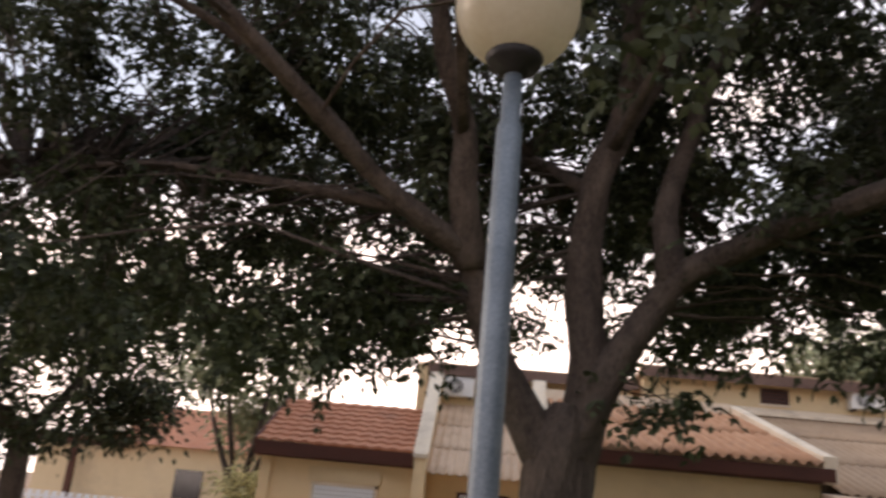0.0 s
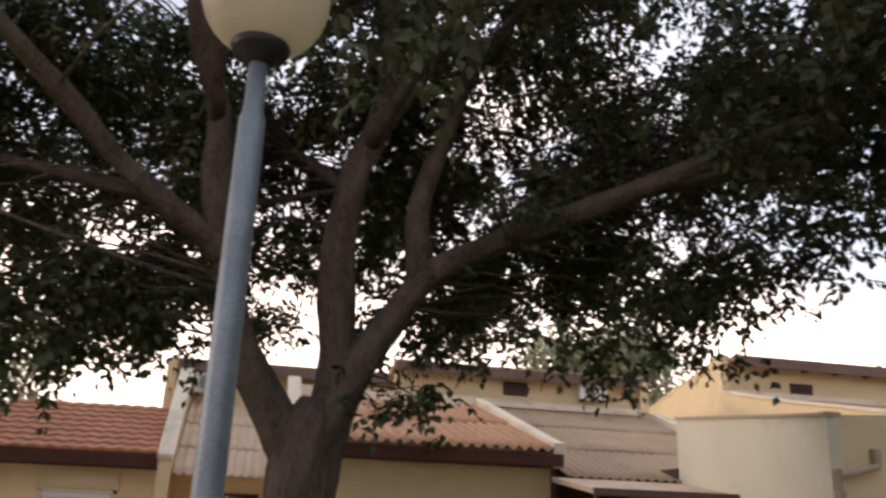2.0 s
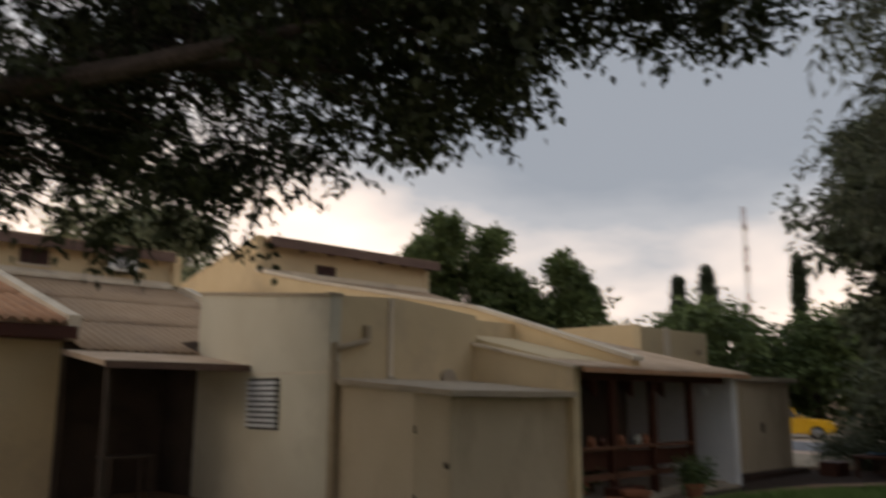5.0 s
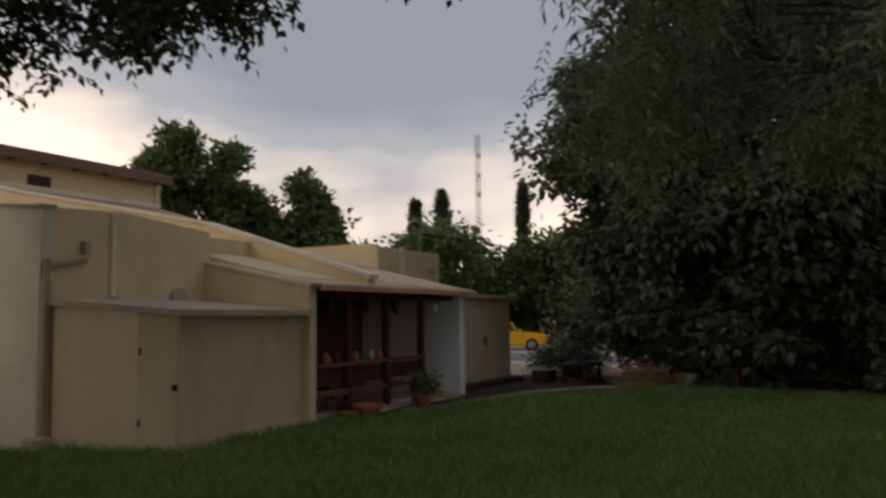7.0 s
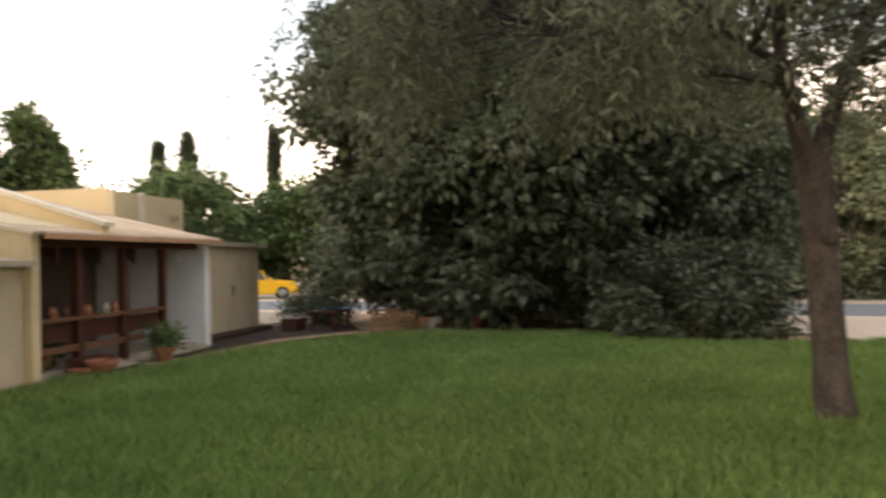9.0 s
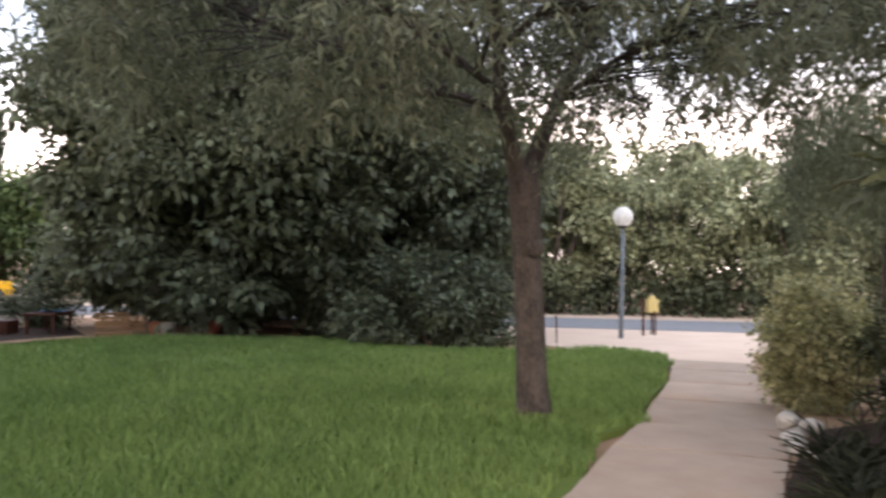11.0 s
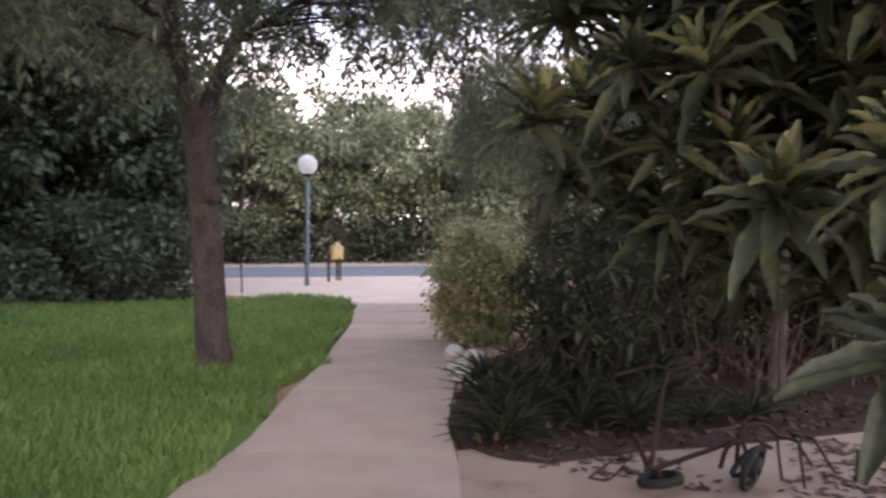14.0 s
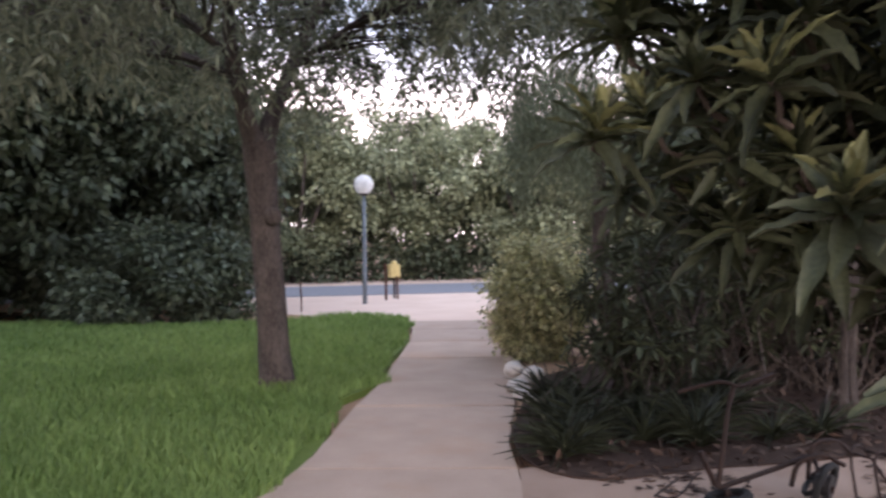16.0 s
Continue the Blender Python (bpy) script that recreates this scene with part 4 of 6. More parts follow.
# gable takes the brighter stucco, sun glow included in its colour
part("gable_wall", prism([(7.7, 2.2), (7.7, 2.32), (10.03, 3.04), (11.47, 3.48), (17.3, 4.6), (19.9, 5.16), (19.9, 6.14), (24.6, 5.1), (24.6, 2.6)], "x", 12.62, 12.85), STUCCO_YELLOW, ug)
part("gable_cap", prism([(7.64, 2.31), (7.64, 2.39), (10.03, 3.12), (11.47, 3.56), (17.3, 4.68), (19.86, 5.24), (19.86, 5.16), (17.3, 4.61), (11.47, 3.49), (10.03, 3.05)], "x", 12.58, 12.89), COPING, ug)
part("gable_top", prism([(19.86, 6.14), (19.86, 6.22), (24.6, 5.17), (24.6, 5.1)], "x", 12.6, 12.87), STUCCO_YELLOW, ug)
part("infill_wall", box(11.1, 10.35, 2.4, 12.62, 10.55, 3.1), STUCCO, ug)
part("flat_roof", box(10.9, 10.55, 2.98, 12.62, 19.9, 3.05), CONCRETE, ug)
part("front_wall", box(12.85, 20.05, 3.6, 19.3, 20.25, 6.0), STUCCO, ug)
part("side_wall", prism([(20.0, 3.4), (20.0, 6.1), (24.6, 5.1), (24.6, 3.4)], "x", 19.2, 19.4), STUCCO, ug)
part("roof", prism([(19.6, 6.08), (19.6, 6.2), (24.7, 5.2), (24.7, 5.08)], "x", 12.88, 19.5), SHEET, ug)
part("fascia", box(12.88, 19.56, 5.9, 19.5, 19.6, 6.18), UPPERFASCIA, ug)
for k in range(7):
    part("rafter", box(13.2 + k * 1.0, 19.6, 5.92, 13.28 + k * 1.0, 20.05, 6.06), UPPERFASCIA, ug)
louvre_vent(ug, 14.8, 15.5, 5.28, 5.62, 20.05)
part("rear_roof", prism([(17.4, 4.3), (17.4, 4.42), (20.05, 5.2), (20.05, 5.1)], "x", 12.86, 19.4), SHEET, ug)
part("flashing", box(12.9, 19.9, 5.16, 19.3, 20.06, 5.3), COPING, ug)


# ---------------------------------------------------------------- street lamps
def street_lamp(at, lean, globe, top_r, neck, pr, label):
    """A galvanised pole, slightly leaning, with an opal globe in a dark collar."""
    x, y, z = at
    t = thing("street_lamp", label, "street lamp", at, group="globe lamps along the path")
    top = Vector((x + lean[0], y + lean[1], neck))
    b = Vector((x, y, z))
    q = lambda s: b + (top - b) * s
    part("pole", tube([q(0), q(0.3), q(0.6), q(0.93), q(0.94), q(1.0)], [pr * 1.12, pr * 1.1, pr * 1.05, pr, pr * 0.75, pr * 0.75], 16), GALV, t, smooth=True)
    part("base_flange", lathe([(0, 0), (0.13, 0), (0.13, 0.015), (0.065, 0.02), (0.065, 0.08), (0, 0.08)], (x, y, z), 16), GALV, t)
    part("door_plate", box(x - 0.03, y - 0.062, 0.5, x + 0.03, y - 0.05, 0.75), GALV, t)
    part("collar", lathe([(0.0, -0.025), (pr, -0.025), (pr * 1.2, 0.0), (top_r * 0.42, 0.012), (top_r * 0.46, 0.035), (top_r * 0.42, 0.055), (0.0, 0.06)], tuple(top), 20), BLACKPLASTIC, t, "dark plastic collar", smooth=True)
    R = top_r
    prof = [(R * math.sin(a_), R - R * math.cos(a_)) for a_ in [0.42 + (math.pi - 0.42) * k / 18 for k in range(19)]]
    prof[-1] = (0.0, 2 * R)
    part("globe", lathe([(p[0], p[1] - 0.0) for p in prof], (top.x, top.y, top.z + 0.02), 32), globe, t, "opal plastic globe", smooth=True)
    part("bolt", tube([(x + 0.05, y, 0.62), (x + 0.075, y, 0.62)], 0.01, 6), DARKSTEEL, t)


street_lamp((0.125, 2.48, -0.08), (0.0, 0.0), OPAL, 0.21, 3.04, 0.042, "grey galvanised lamp post with a yellowed opal globe")
street_lamp((20.36, -7.04, -0.09), (0.0, -0.02), OPAL_CLEAN, 0.25, 2.72, 0.05, "grey lamp post with a white globe by the road")


# ---------------------------------------------------------------- trees
def limb(bm, pts, r0, r1, sides=10, steps=5):
    p = smooth_line(pts, steps)
    n = len(p)
    add_tube(bm, p, [r0 + (r1 - r0) * (i / (n - 1)) ** 0.8 for i in range(n)], max(sides, 18 if r0 > 0.08 else sides), True, 0.22, 0.1)
    return np.array([tuple(q) for q in p])


def main_tree():
    rng = np.random.default_rng(5)
    t = thing("shade_tree", "large spreading shade tree with forked grey trunk and dark leaves", "tree", (0.75, 6.58, -0.08))
    bm = bmesh.new()
    lines = []
    add_tube(bm, smooth_line([(0.72, 6.6, -0.1), (0.68, 6.58, 0.6), (0.66, 6.58, 1.3), (0.67, 6.58, 1.95), (0.76, 6.58, 2.5)], 4),
             [0.4, 0.33, 0.29, 0.27, 0.255, 0.245, 0.24, 0.24, 0.24, 0.245, 0.25, 0.26, 0.265, 0.26, 0.24, 0.2, 0.14], 56, True, 0.16, 0.12)
    part("trunk", bm, BARK, t, smooth=True)
    spec = [
        ([(0.66, 6.58, 1.95), (0.42, 6.56, 2.36), (0.2, 6.5, 2.72), (0.06, 6.46, 3.05), (-0.12, 6.35, 3.56), (-0.48, 6.1, 3.78), (-0.91, 5.85, 4.06), (-1.51, 5.18, 4.51), (-2.2, 4.5, 5.0)], 0.175, 0.05),
        ([(-0.1, 6.36, 3.5), (-0.2, 6.15, 4.1), (-0.23, 6.04, 4.58), (-0.46, 5.72, 5.24), (-0.6, 5.5, 6.6)], 0.135, 0.07),
        ([(0.78, 6.58, 2.1), (0.87, 6.6, 2.53), (0.86, 6.62, 3.1), (0.82, 6.68, 3.72), (0.9, 6.7, 4.4), (1.1, 6.7, 4.95), (1.17, 6.55, 5.6), (1.12, 6.4, 6.3), (1.15, 6.3, 7.4)], 0.185, 0.085),
        ([(1.08, 6.7, 4.9), (1.5, 6.75, 5.6), (1.85, 6.85, 6.5), (2.2, 6.9, 7.8)], 0.09, 0.04),
        ([(0.8, 6.58, 2.25), (1.0, 6.52, 2.74), (1.23, 6.48, 3.1), (1.55, 6.4, 3.54), (2.03, 6.08, 3.79), (2.83, 5.45, 4.04), (3.42, 4.64, 4.2), (4.3, 3.9, 4.5), (5.4, 3.2, 4.8)], 0.175, 0.035),
        ([(1.5, 6.42, 3.48), (1.48, 6.6, 4.2), (1.72, 6.8, 4.95), (2.01, 7.0, 5.8), (2.46, 7.0, 6.58), (2.9, 7.0, 7.6)], 0.12, 0.05),
        ([(-0.5, 6.1, 3.85), (-1.6, 6.4, 4.1), (-3.0, 6.6, 4.3), (-4.2, 6.8, 4.2)], 0.07, 0.02),
        ([(2.03, 6.08, 3.79), (2.7, 6.3, 4.25), (3.3, 6.5, 4.65), (4.8, 6.6, 5.1), (5.6, 6.6, 5.2)], 0.1, 0.03),
        ([(0.87, 6.82, 4.4), (0.4, 8.0, 5.2), (0.2, 9.3, 5.8)], 0.07, 0.025),
        ([(-0.23, 6.04, 4.5), (-0.3, 4.6, 5.2), (-0.5, 3.2, 5.5)], 0.06, 0.02),
        ([(1.0, 6.7, 4.7), (1.5, 5.4, 5.4), (2.4, 4.0, 5.7)], 0.06, 0.02),
        ([(-0.91, 5.85, 4.06), (-1.5, 5.9, 4.7), (-2.4, 5.8, 5.3), (-3.4, 5.4, 5.6)], 0.08, 0.025),
        ([(2.83, 5.45, 4.04), (3.9, 5.3, 4.35), (5.2, 5.0, 4.45)], 0.055, 0.02),
    ]
    for pts, r0, r1 in spec:
        b2 = bmesh.new()
        lines.append(limb(b2, pts, r0, r1))
        part("limb", b2, BARK, t, smooth=True)

    def keep(q):
        x, y, z = q
        low = 3.1 + 0.1 * (x > 1.6) + 0.28 * max(0.0, x - 3.4) + 0.28 * max(0.0, x - 5.0) + 0.12 * max(0.0, 5.2 - y) - 0.2 * (x < -0.6) + 0.17 * max(0.0, y - 6.3)
        if z < low + 0.35 * noise.noise(Vector((x * 0.9, y * 0.9, 4.0))):
            return False
        if math.hypot(x - 0.15, y - 2.5) < 1.0 and z < 4.6:
            return False
        # the shaded inside round the main limbs stays bare
        if y < 6.3 and -3.0 < x < 3.2 and z < 5.6 and noise.noise(Vector((x * 0.8, y * 0.8, z * 0.8 + 3.0))) < 0.34:
            return False
        if 5.6 < y < 7.4 and -0.4 < x < 2.0 and z < 4.6 and noise.noise(Vector((x * 1.1, y * 1.1, z * 1.1 + 8.0))) < 0.12:
            return False
        return x < 7.3 and math.hypot(x - 0.5, y + 0.2) > 2.9

    c = clump_points(rng, 6000, (0.6, 6.3, 5.2), (8.2, 7.0, 3.5), 0.12, 0.40, 0.75, keep, 0.42, 14)

    def behind(q):
        return keep(q) and q[1] > 6.9

    c = np.concatenate([c, clump_points(rng, 2300, (0.4, 8.0, 5.4), (7.6, 4.2, 3.4), 0.0, 0.44, 1.4, behind, 0.34, 10)])
    low = []
    for x, y, z in ((-1.2, 6.3, 2.75), (-1.5, 6.1, 2.6), (-1.0, 6.6, 2.9), (-2.0, 6.2, 2.85), (1.35, 6.3, 2.62), (1.5, 6.2, 2.55), (-3.4, 6.4, 2.7), (-3.0, 6.0, 2.9), (-1.3, 7.0, 2.85), (-1.9, 6.8, 2.8), (-2.4, 6.9, 2.9), (-1.6, 6.6, 3.15), (-2.9, 6.7, 3.1), (-0.9, 6.5, 3.3),
                    (2.6, 6.2, 3.1), (3.1, 6.3, 3.05), (3.6, 6.4, 3.15), (2.2, 6.6, 3.1), (4.2, 6.2, 3.25), (3.3, 6.8, 3.0)):
        for k in range(9 if x < 0 else 7):
            low.append(np.array((x, y, z)) + rng.normal(size=3) * np.array((0.17, 0.2, 0.1)))
    for k in range(34):
        x = rng.uniform(-3.8, 4.6)
        if -0.35 < x < 1.1:
            continue
        q = np.array((x, rng.uniform(6.3, 7.6), rng.uniform(2.95, 3.6) + 0.12 * max(0.0, x - 2.5) + 0.3 * (x > 0)))
        for j in range(10):
            low.append(q + rng.normal(size=3) * np.array((0.2, 0.22, 0.11)))
    for x, y, z in ((2.5, 8.2, 5.3), (2.9, 8.0, 5.7), (2.2, 8.4, 4.9), (3.2, 7.6, 5.2), (2.0, 8.0, 5.9), (4.7, 6.0, 3.95), (4.9, 5.5, 4.05), (4.4, 6.2, 3.85), (5.2, 4.8, 4.3), (5.5, 4.3, 4.45), (4.6, 5.2, 4.05)):
        for k in range(13):
            low.append(np.array((x, y, z)) + rng.normal(size=3) * np.array((0.24, 0.26, 0.13)))
    # boughs that reach out over the lawn
    for x, y, z in ((6.3, 2.9, 4.85), (6.6, 3.1, 4.95), (6.9, 3.2, 5.1), (6.7, 2.8, 4.95), (7.0, 2.9, 5.2), (5.9, 2.9, 4.85), (5.6, 3.3, 4.7), (6.2, 3.4, 5.2), (5.2, 3.2, 4.75), (4.7, 3.6, 4.8), (5.6, 2.8, 5.3), (6.0, 2.6, 5.5), (5.0, 3.0, 5.2), (4.2, 3.4, 4.9), (3.8, 3.8, 4.7), (4.4, 4.2, 4.6), (3.6, 3.2, 5.0), (3.0, 3.6, 4.9), (4.0, 2.8, 5.2), (4.8, 4.6, 4.7), (5.4, 4.2, 4.95), (3.4, 4.6, 4.5)):
        for k in range(14):
            low.append(np.array((x, y, z)) + rng.normal(size=3) * np.array((0.28, 0.28, 0.14)))
    for k in range(46):
        q = np.array((rng.uniform(2.2, 5.6), rng.uniform(4.2, 8.0), rng.uniform(5.4, 7.6)))
        for j in range(12):
            low.append(q + rng.normal(size=3) * np.array((0.3, 0.3, 0.17)))
    c = np.concatenate([c, np.array(low)])
    feathered_crown("crown", t, rng, c, LEAF_MAIN, 3, 0.24, 3, 0.105, 0.028, droop=0.45, jitter=0.09)
    twigs("twigwork", t, rng, c[::3], lines, BARK, 0.42, 0.007)


def second_tree():
    rng = np.random.default_rng(8)
    t = thing("lawn_tree", "lawn tree with fissured trunk and drooping narrow leaves", "tree", (9.32, -2.36, -0.05))
    b = bmesh.new()
    add_tube(b, smooth_line([(9.3, -2.4, -0.1), (9.33, -2.38, 0.35), (9.39, -2.33, 1.43), (9.43, -2.29, 2.2), (9.45, -2.26, 2.72)], 4),
             [0.25, 0.21, 0.188, 0.176, 0.17, 0.165, 0.161, 0.158, 0.156, 0.156, 0.156, 0.158, 0.162, 0.168, 0.172, 0.165, 0.13], 64, True, 0.1, 0.09)
    part("trunk", b, BARK_TWO, t, smooth=True)
    kn = lathe([(0.0, 0.06), (0.045, 0.055), (0.085, 0.03), (0.1, 0.0)], sides=14)
    bmesh.ops.transform(kn, matrix=Matrix.Translation((9.2, -2.36, 1.83)) @ Matrix.Rotation(radians(-90), 4, "Y"), verts=kn.verts)
    part("knot", kn, BARK_TWO, t, "dark healed branch knot")
    lines = []
    for pts, r0, r1 in [
        ([(9.43, -2.24, 2.55), (9.36, -2.1, 3.0), (9.2, -1.95, 3.57), (8.92, -1.84, 4.2), (8.4, -1.4, 5.2)], 0.115, 0.04),
        ([(9.46, -2.3, 2.55), (9.56, -2.5, 3.07), (9.78, -2.78, 3.69), (9.95, -3.19, 4.52), (10.2, -3.6, 5.6)], 0.115, 0.04),
        ([(9.2, -1.95, 3.5), (8.2, -0.6, 4.1), (7.2, 0.6, 4.5), (6.3, 1.0, 4.6)], 0.045, 0.015),
        ([(9.3, -2.0, 3.3), (10.2, -0.4, 4.1), (10.6, 1.0, 4.6)], 0.05, 0.02),
        ([(9.8, -2.8, 3.6), (9.6, -3.8, 4.3), (9.2, -5.0, 4.7)], 0.035, 0.015),
        ([(9.0, -1.9, 3.9), (7.6, -2.6, 4.4), (6.2, -3.0, 4.5)], 0.04, 0.015)]:
        b2 = bmesh.new()
        lines.append(limb(b2, pts, r0, r1))
        part("limb", b2, BARK_TWO, t, smooth=True)

    def keep(q):
        x, y, z = q
        d = math.hypot(x - 0.5, y + 0.4)
        floor_ = 3.1 if d > 8.6 else 1.6 + 0.205 * d
        edge = 0.335 * (x - 0.5) - 0.4 + 0.5 * noise.noise(Vector((x, y, z)) * 0.8)
        return z > floor_ + 0.35 * noise.noise(Vector((x, y, 9.0)) * 0.9) and d > 3.6 and y < edge

    c = clump_points(rng, 2100, (8.9, -1.7, 4.9), (5.0, 5.3, 3.0), 0.2, 0.40, 0.6, keep, 0.5, 9)
    c = np.concatenate([c, clump_points(rng, 350, (9.5, -4.3, 4.3), (3.2, 2.4, 1.7), 0.1, 0.38, 0.7, keep, 0.45, 8)])
    c = np.concatenate([c, clump_points(rng, 260, (11.6, -2.7, 4.1), (2.2, 2.8, 1.5), 0.0, 0.3, 0.7, keep, 0.45, 8)])
    feathered_crown("crown", t, rng, c, LEAF_NARROW, 3, 0.34, 4, 0.15, 0.0165, droop=0.75, jitter=0.14)
    twigs("twigwork", t, rng, c, lines, BARK_TWO, 0.35, 0.008)


def simple_tree(name, label, at, trunk_h, trunk_r, centre, radii, n, material, rng_seed, per=26, spread=0.35, length=0.22, width=0.05, bark=BARK, gap=0.4, stems=3, hollow=0.3, droop=0.3, group="", gs=0.5, flat=0.7, skirt=0.0, bough=0.0):
    rng = np.random.default_rng(rng_seed)
    t = thing(name, label, "tree", at, group=group)
    b = bmesh.new()
    x, y, z = at
    add_tube(b, [(x, y, z - 0.05), (x + 0.03, y, z + trunk_h * 0.5), (x, y + 0.04, z + trunk_h)], [trunk_r * 1.25, trunk_r, trunk_r * 0.85], 10, True, 0.15)
    part("trunk", b, bark, t, smooth=True)
    lines = []
    for k in range(stems):
        an = 2 * math.pi * (k + rng.uniform(0, 0.6)) / stems
        end = np.array(centre) + np.array((math.cos(an) * radii[0] * 0.55, math.sin(an) * radii[1] * 0.55, radii[2] * rng.uniform(0.1, 0.5)))
        s = np.array((x, y, z + trunk_h * 0.9))
        m = (s + end) / 2 + np.array((math.cos(an) * 0.2, math.sin(an) * 0.2, -0.1))
        b2 = bmesh.new()
        lines.append(limb(b2, [tuple(s), tuple(m), tuple(end)], trunk_r * 0.6, trunk_r * 0.15, 7, 4))
        part("limb", b2, bark, t, smooth=True)
    c = clump_points(rng, n, centre, radii, hollow, gap, gs, lambda q: q[2] > skirt, bough)
    crown("crown", t, rng, c, material, per, spread, length, width, droop, flat)
    return t


main_tree()
second_tree()
# the dense dark tree behind the lawn, and the shrub at its skirt
simple_tree("dense_tree", "massive dense dark green tree behind the lawn", (23.2, 2.4, -0.08), 2.2, 0.35, (23.0, 2.4, 5.0), (5.7, 6.2, 6.0), 4300, LEAF_SHADE, 21, 34, 0.24, 0.27, 0.075, gap=0.36, hollow=0.5, gs=0.45, skirt=0.5, bough=1.0, droop=0.6, flat=0.55)
simple_tree("dense_tree", "dark green tree beside the road", (22.5, -2.2, -0.08), 1.8, 0.25, (22.3, -1.9, 3.8), (3.9, 3.6, 3.9), 1500, LEAF_SHADE, 22, 36, 0.23, 0.25, 0.065, gap=0.36, hollow=0.55, gs=0.6, skirt=0.4, bough=0.8, droop=0.6, flat=0.55)
simple_tree("shrub", "dark green rounded shrub at the lawn edge", (18.6, -1.9, -0.08), 0.3, 0.06, (18.6, -1.9, 0.6), (1.9, 2.0, 1.3), 620, LEAF_SHADE, 23, 30, 0.17, 0.19, 0.05, gap=0.33, hollow=0.5, bough=0.5, gs=0.8)
# trees behind the houses
for k, (x, y, h, r, rz) in enumerate(((27.7, 28.9, 7.9, 0.9, 1.5), (28.6, 28.6, 7.9, 1.5, 2.7), (30.2, 27.5, 8.0, 1.3, 2.6), (31.0, 26.8, 6.2, 1.1, 1.7), (33.2, 24.9, 6.7, 1.1, 2.2), (33.8, 24.3, 5.6, 1.0, 1.6), (29.0, 28.0, 4.9, 2.4, 2.4), (32.9, 25.2, 4.2, 2.2, 2.1))):
    simple_tree("garden_tree", "leafy green tree behind the roofs", (x, y, -0.08), h - 2.0, 0.18, (x, y, h), (r, r, rz), 170, LEAF_FAR, 40 + k, 30, 0.22, 0.36, 0.1, gap=0.46, gs=1.0, group="trees behind the houses", flat=1.0, droop=-0.2, bough=0.55)
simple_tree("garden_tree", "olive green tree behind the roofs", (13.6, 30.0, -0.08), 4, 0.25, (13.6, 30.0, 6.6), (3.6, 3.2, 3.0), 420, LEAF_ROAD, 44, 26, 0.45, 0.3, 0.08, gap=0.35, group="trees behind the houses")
# left background
simple_tree("street_tree", "dark leafy tree by the far houses", (-8.0, 14.5, -0.08), 2.6, 0.22, (-8.6, 14.2, 3.5), (4.0, 3.0, 2.2), 900, LEAF_MAIN, 50, 34, 0.22, 0.16, 0.04, gap=0.34, bough=0.5)
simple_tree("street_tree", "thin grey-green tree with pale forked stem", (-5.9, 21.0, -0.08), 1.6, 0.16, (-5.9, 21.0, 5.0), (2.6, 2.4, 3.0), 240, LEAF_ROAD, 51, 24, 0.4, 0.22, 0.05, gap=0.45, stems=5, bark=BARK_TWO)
simple_tree("shrub", "bright green shrub beside the tiled house", (-5.0, 18.6, -0.08), 0.4, 0.05, (-5.0, 18.6, 1.2), (0.6, 0.6, 1.1), 90, LEAF_GOLD, 52, 26, 0.2, 0.14, 0.035, gap=0.2)
# far belt towards the mast
belt = 0
for k in range(13):
    az = radians(47 + 3.1 * k)
    d = 62 + 9 * math.sin(k * 2.3)
    simple_tree("belt_tree", "distant tree in the green belt beyond the houses", (d * math.sin(az), d * math.cos(az), -0.09), 2.0, 0.25, (d * math.sin(az), d * math.cos(az), 3.6 + 0.8 * math.sin(k * 1.7)), (4.6, 4.6, 3.4), 240, LEAF_FAR, 60 + k, 22, 0.6, 0.5, 0.16, gap=0.25, hollow=0.6, group="belt of distant trees")
for x, y, h, r in ((69.9, 39.6, 12.6, 0.5), (71.1, 37.3, 13.4, 1.1), (74.5, 30.2, 14.0, 0.5)):
    t = thing("cypress", "slim dark cypress tree far off", "tree", (x, y, -0.09), group="distant cypresses")
    part("trunk", tube([(x, y, -0.09), (x, y, 4.0), (x, y, h * 0.8)], [0.25, 0.2, 0.06], 8), BARK, t)
    rng = np.random.default_rng(int(x * 10))
    zs = rng.uniform(0.08, 1, 260)
    rr = r * np.sin(np.pi * np.clip(zs, 0, 1) ** 0.6) ** 0.7 * np.sqrt(rng.uniform(0.2, 1, 260))
    an = rng.uniform(0, 6.283, 260)
    cc = np.stack([x + rr * np.cos(an), y + rr * np.sin(an), zs * h], 1)
    crown("crown", t, rng, cc, LEAF_CYPRESS, 22, 0.2, 0.5, 0.1, -1.2, 1.2)
# trees across the road
for k, (u, w, h, r) in enumerate(((-26, 9.5, 3.6, 3.6), (-19.5, 9.0, 3.3, 3.2), (-14.2, 9.8, 3.8, 3.4), (-9.4, 9.2, 3.5, 3.0), (-4.6, 9.6, 3.9, 3.4), (0.4, 9.0, 3.6, 3.2), (5.5, 9.5, 3.8, 3.6), (11.5, 9.6, 4.2, 3.8), (-33, 10, 4, 4.2), (-7, 14, 4.6, 4.2), (-17, 14, 4.7, 4.4), (2.5, 14, 4.8, 4.4), (-12, 13.5, 4.4, 4.0), (-2, 13.5, 4.4, 4.0), (7.5, 14, 4.6, 4.2), (-23, 14, 4.6, 4.4))):
    x, y = on_road(u, w)
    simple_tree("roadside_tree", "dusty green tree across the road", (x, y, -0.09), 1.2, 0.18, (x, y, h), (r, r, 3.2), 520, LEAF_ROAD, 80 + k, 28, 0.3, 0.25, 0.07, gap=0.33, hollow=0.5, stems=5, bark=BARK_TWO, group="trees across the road")


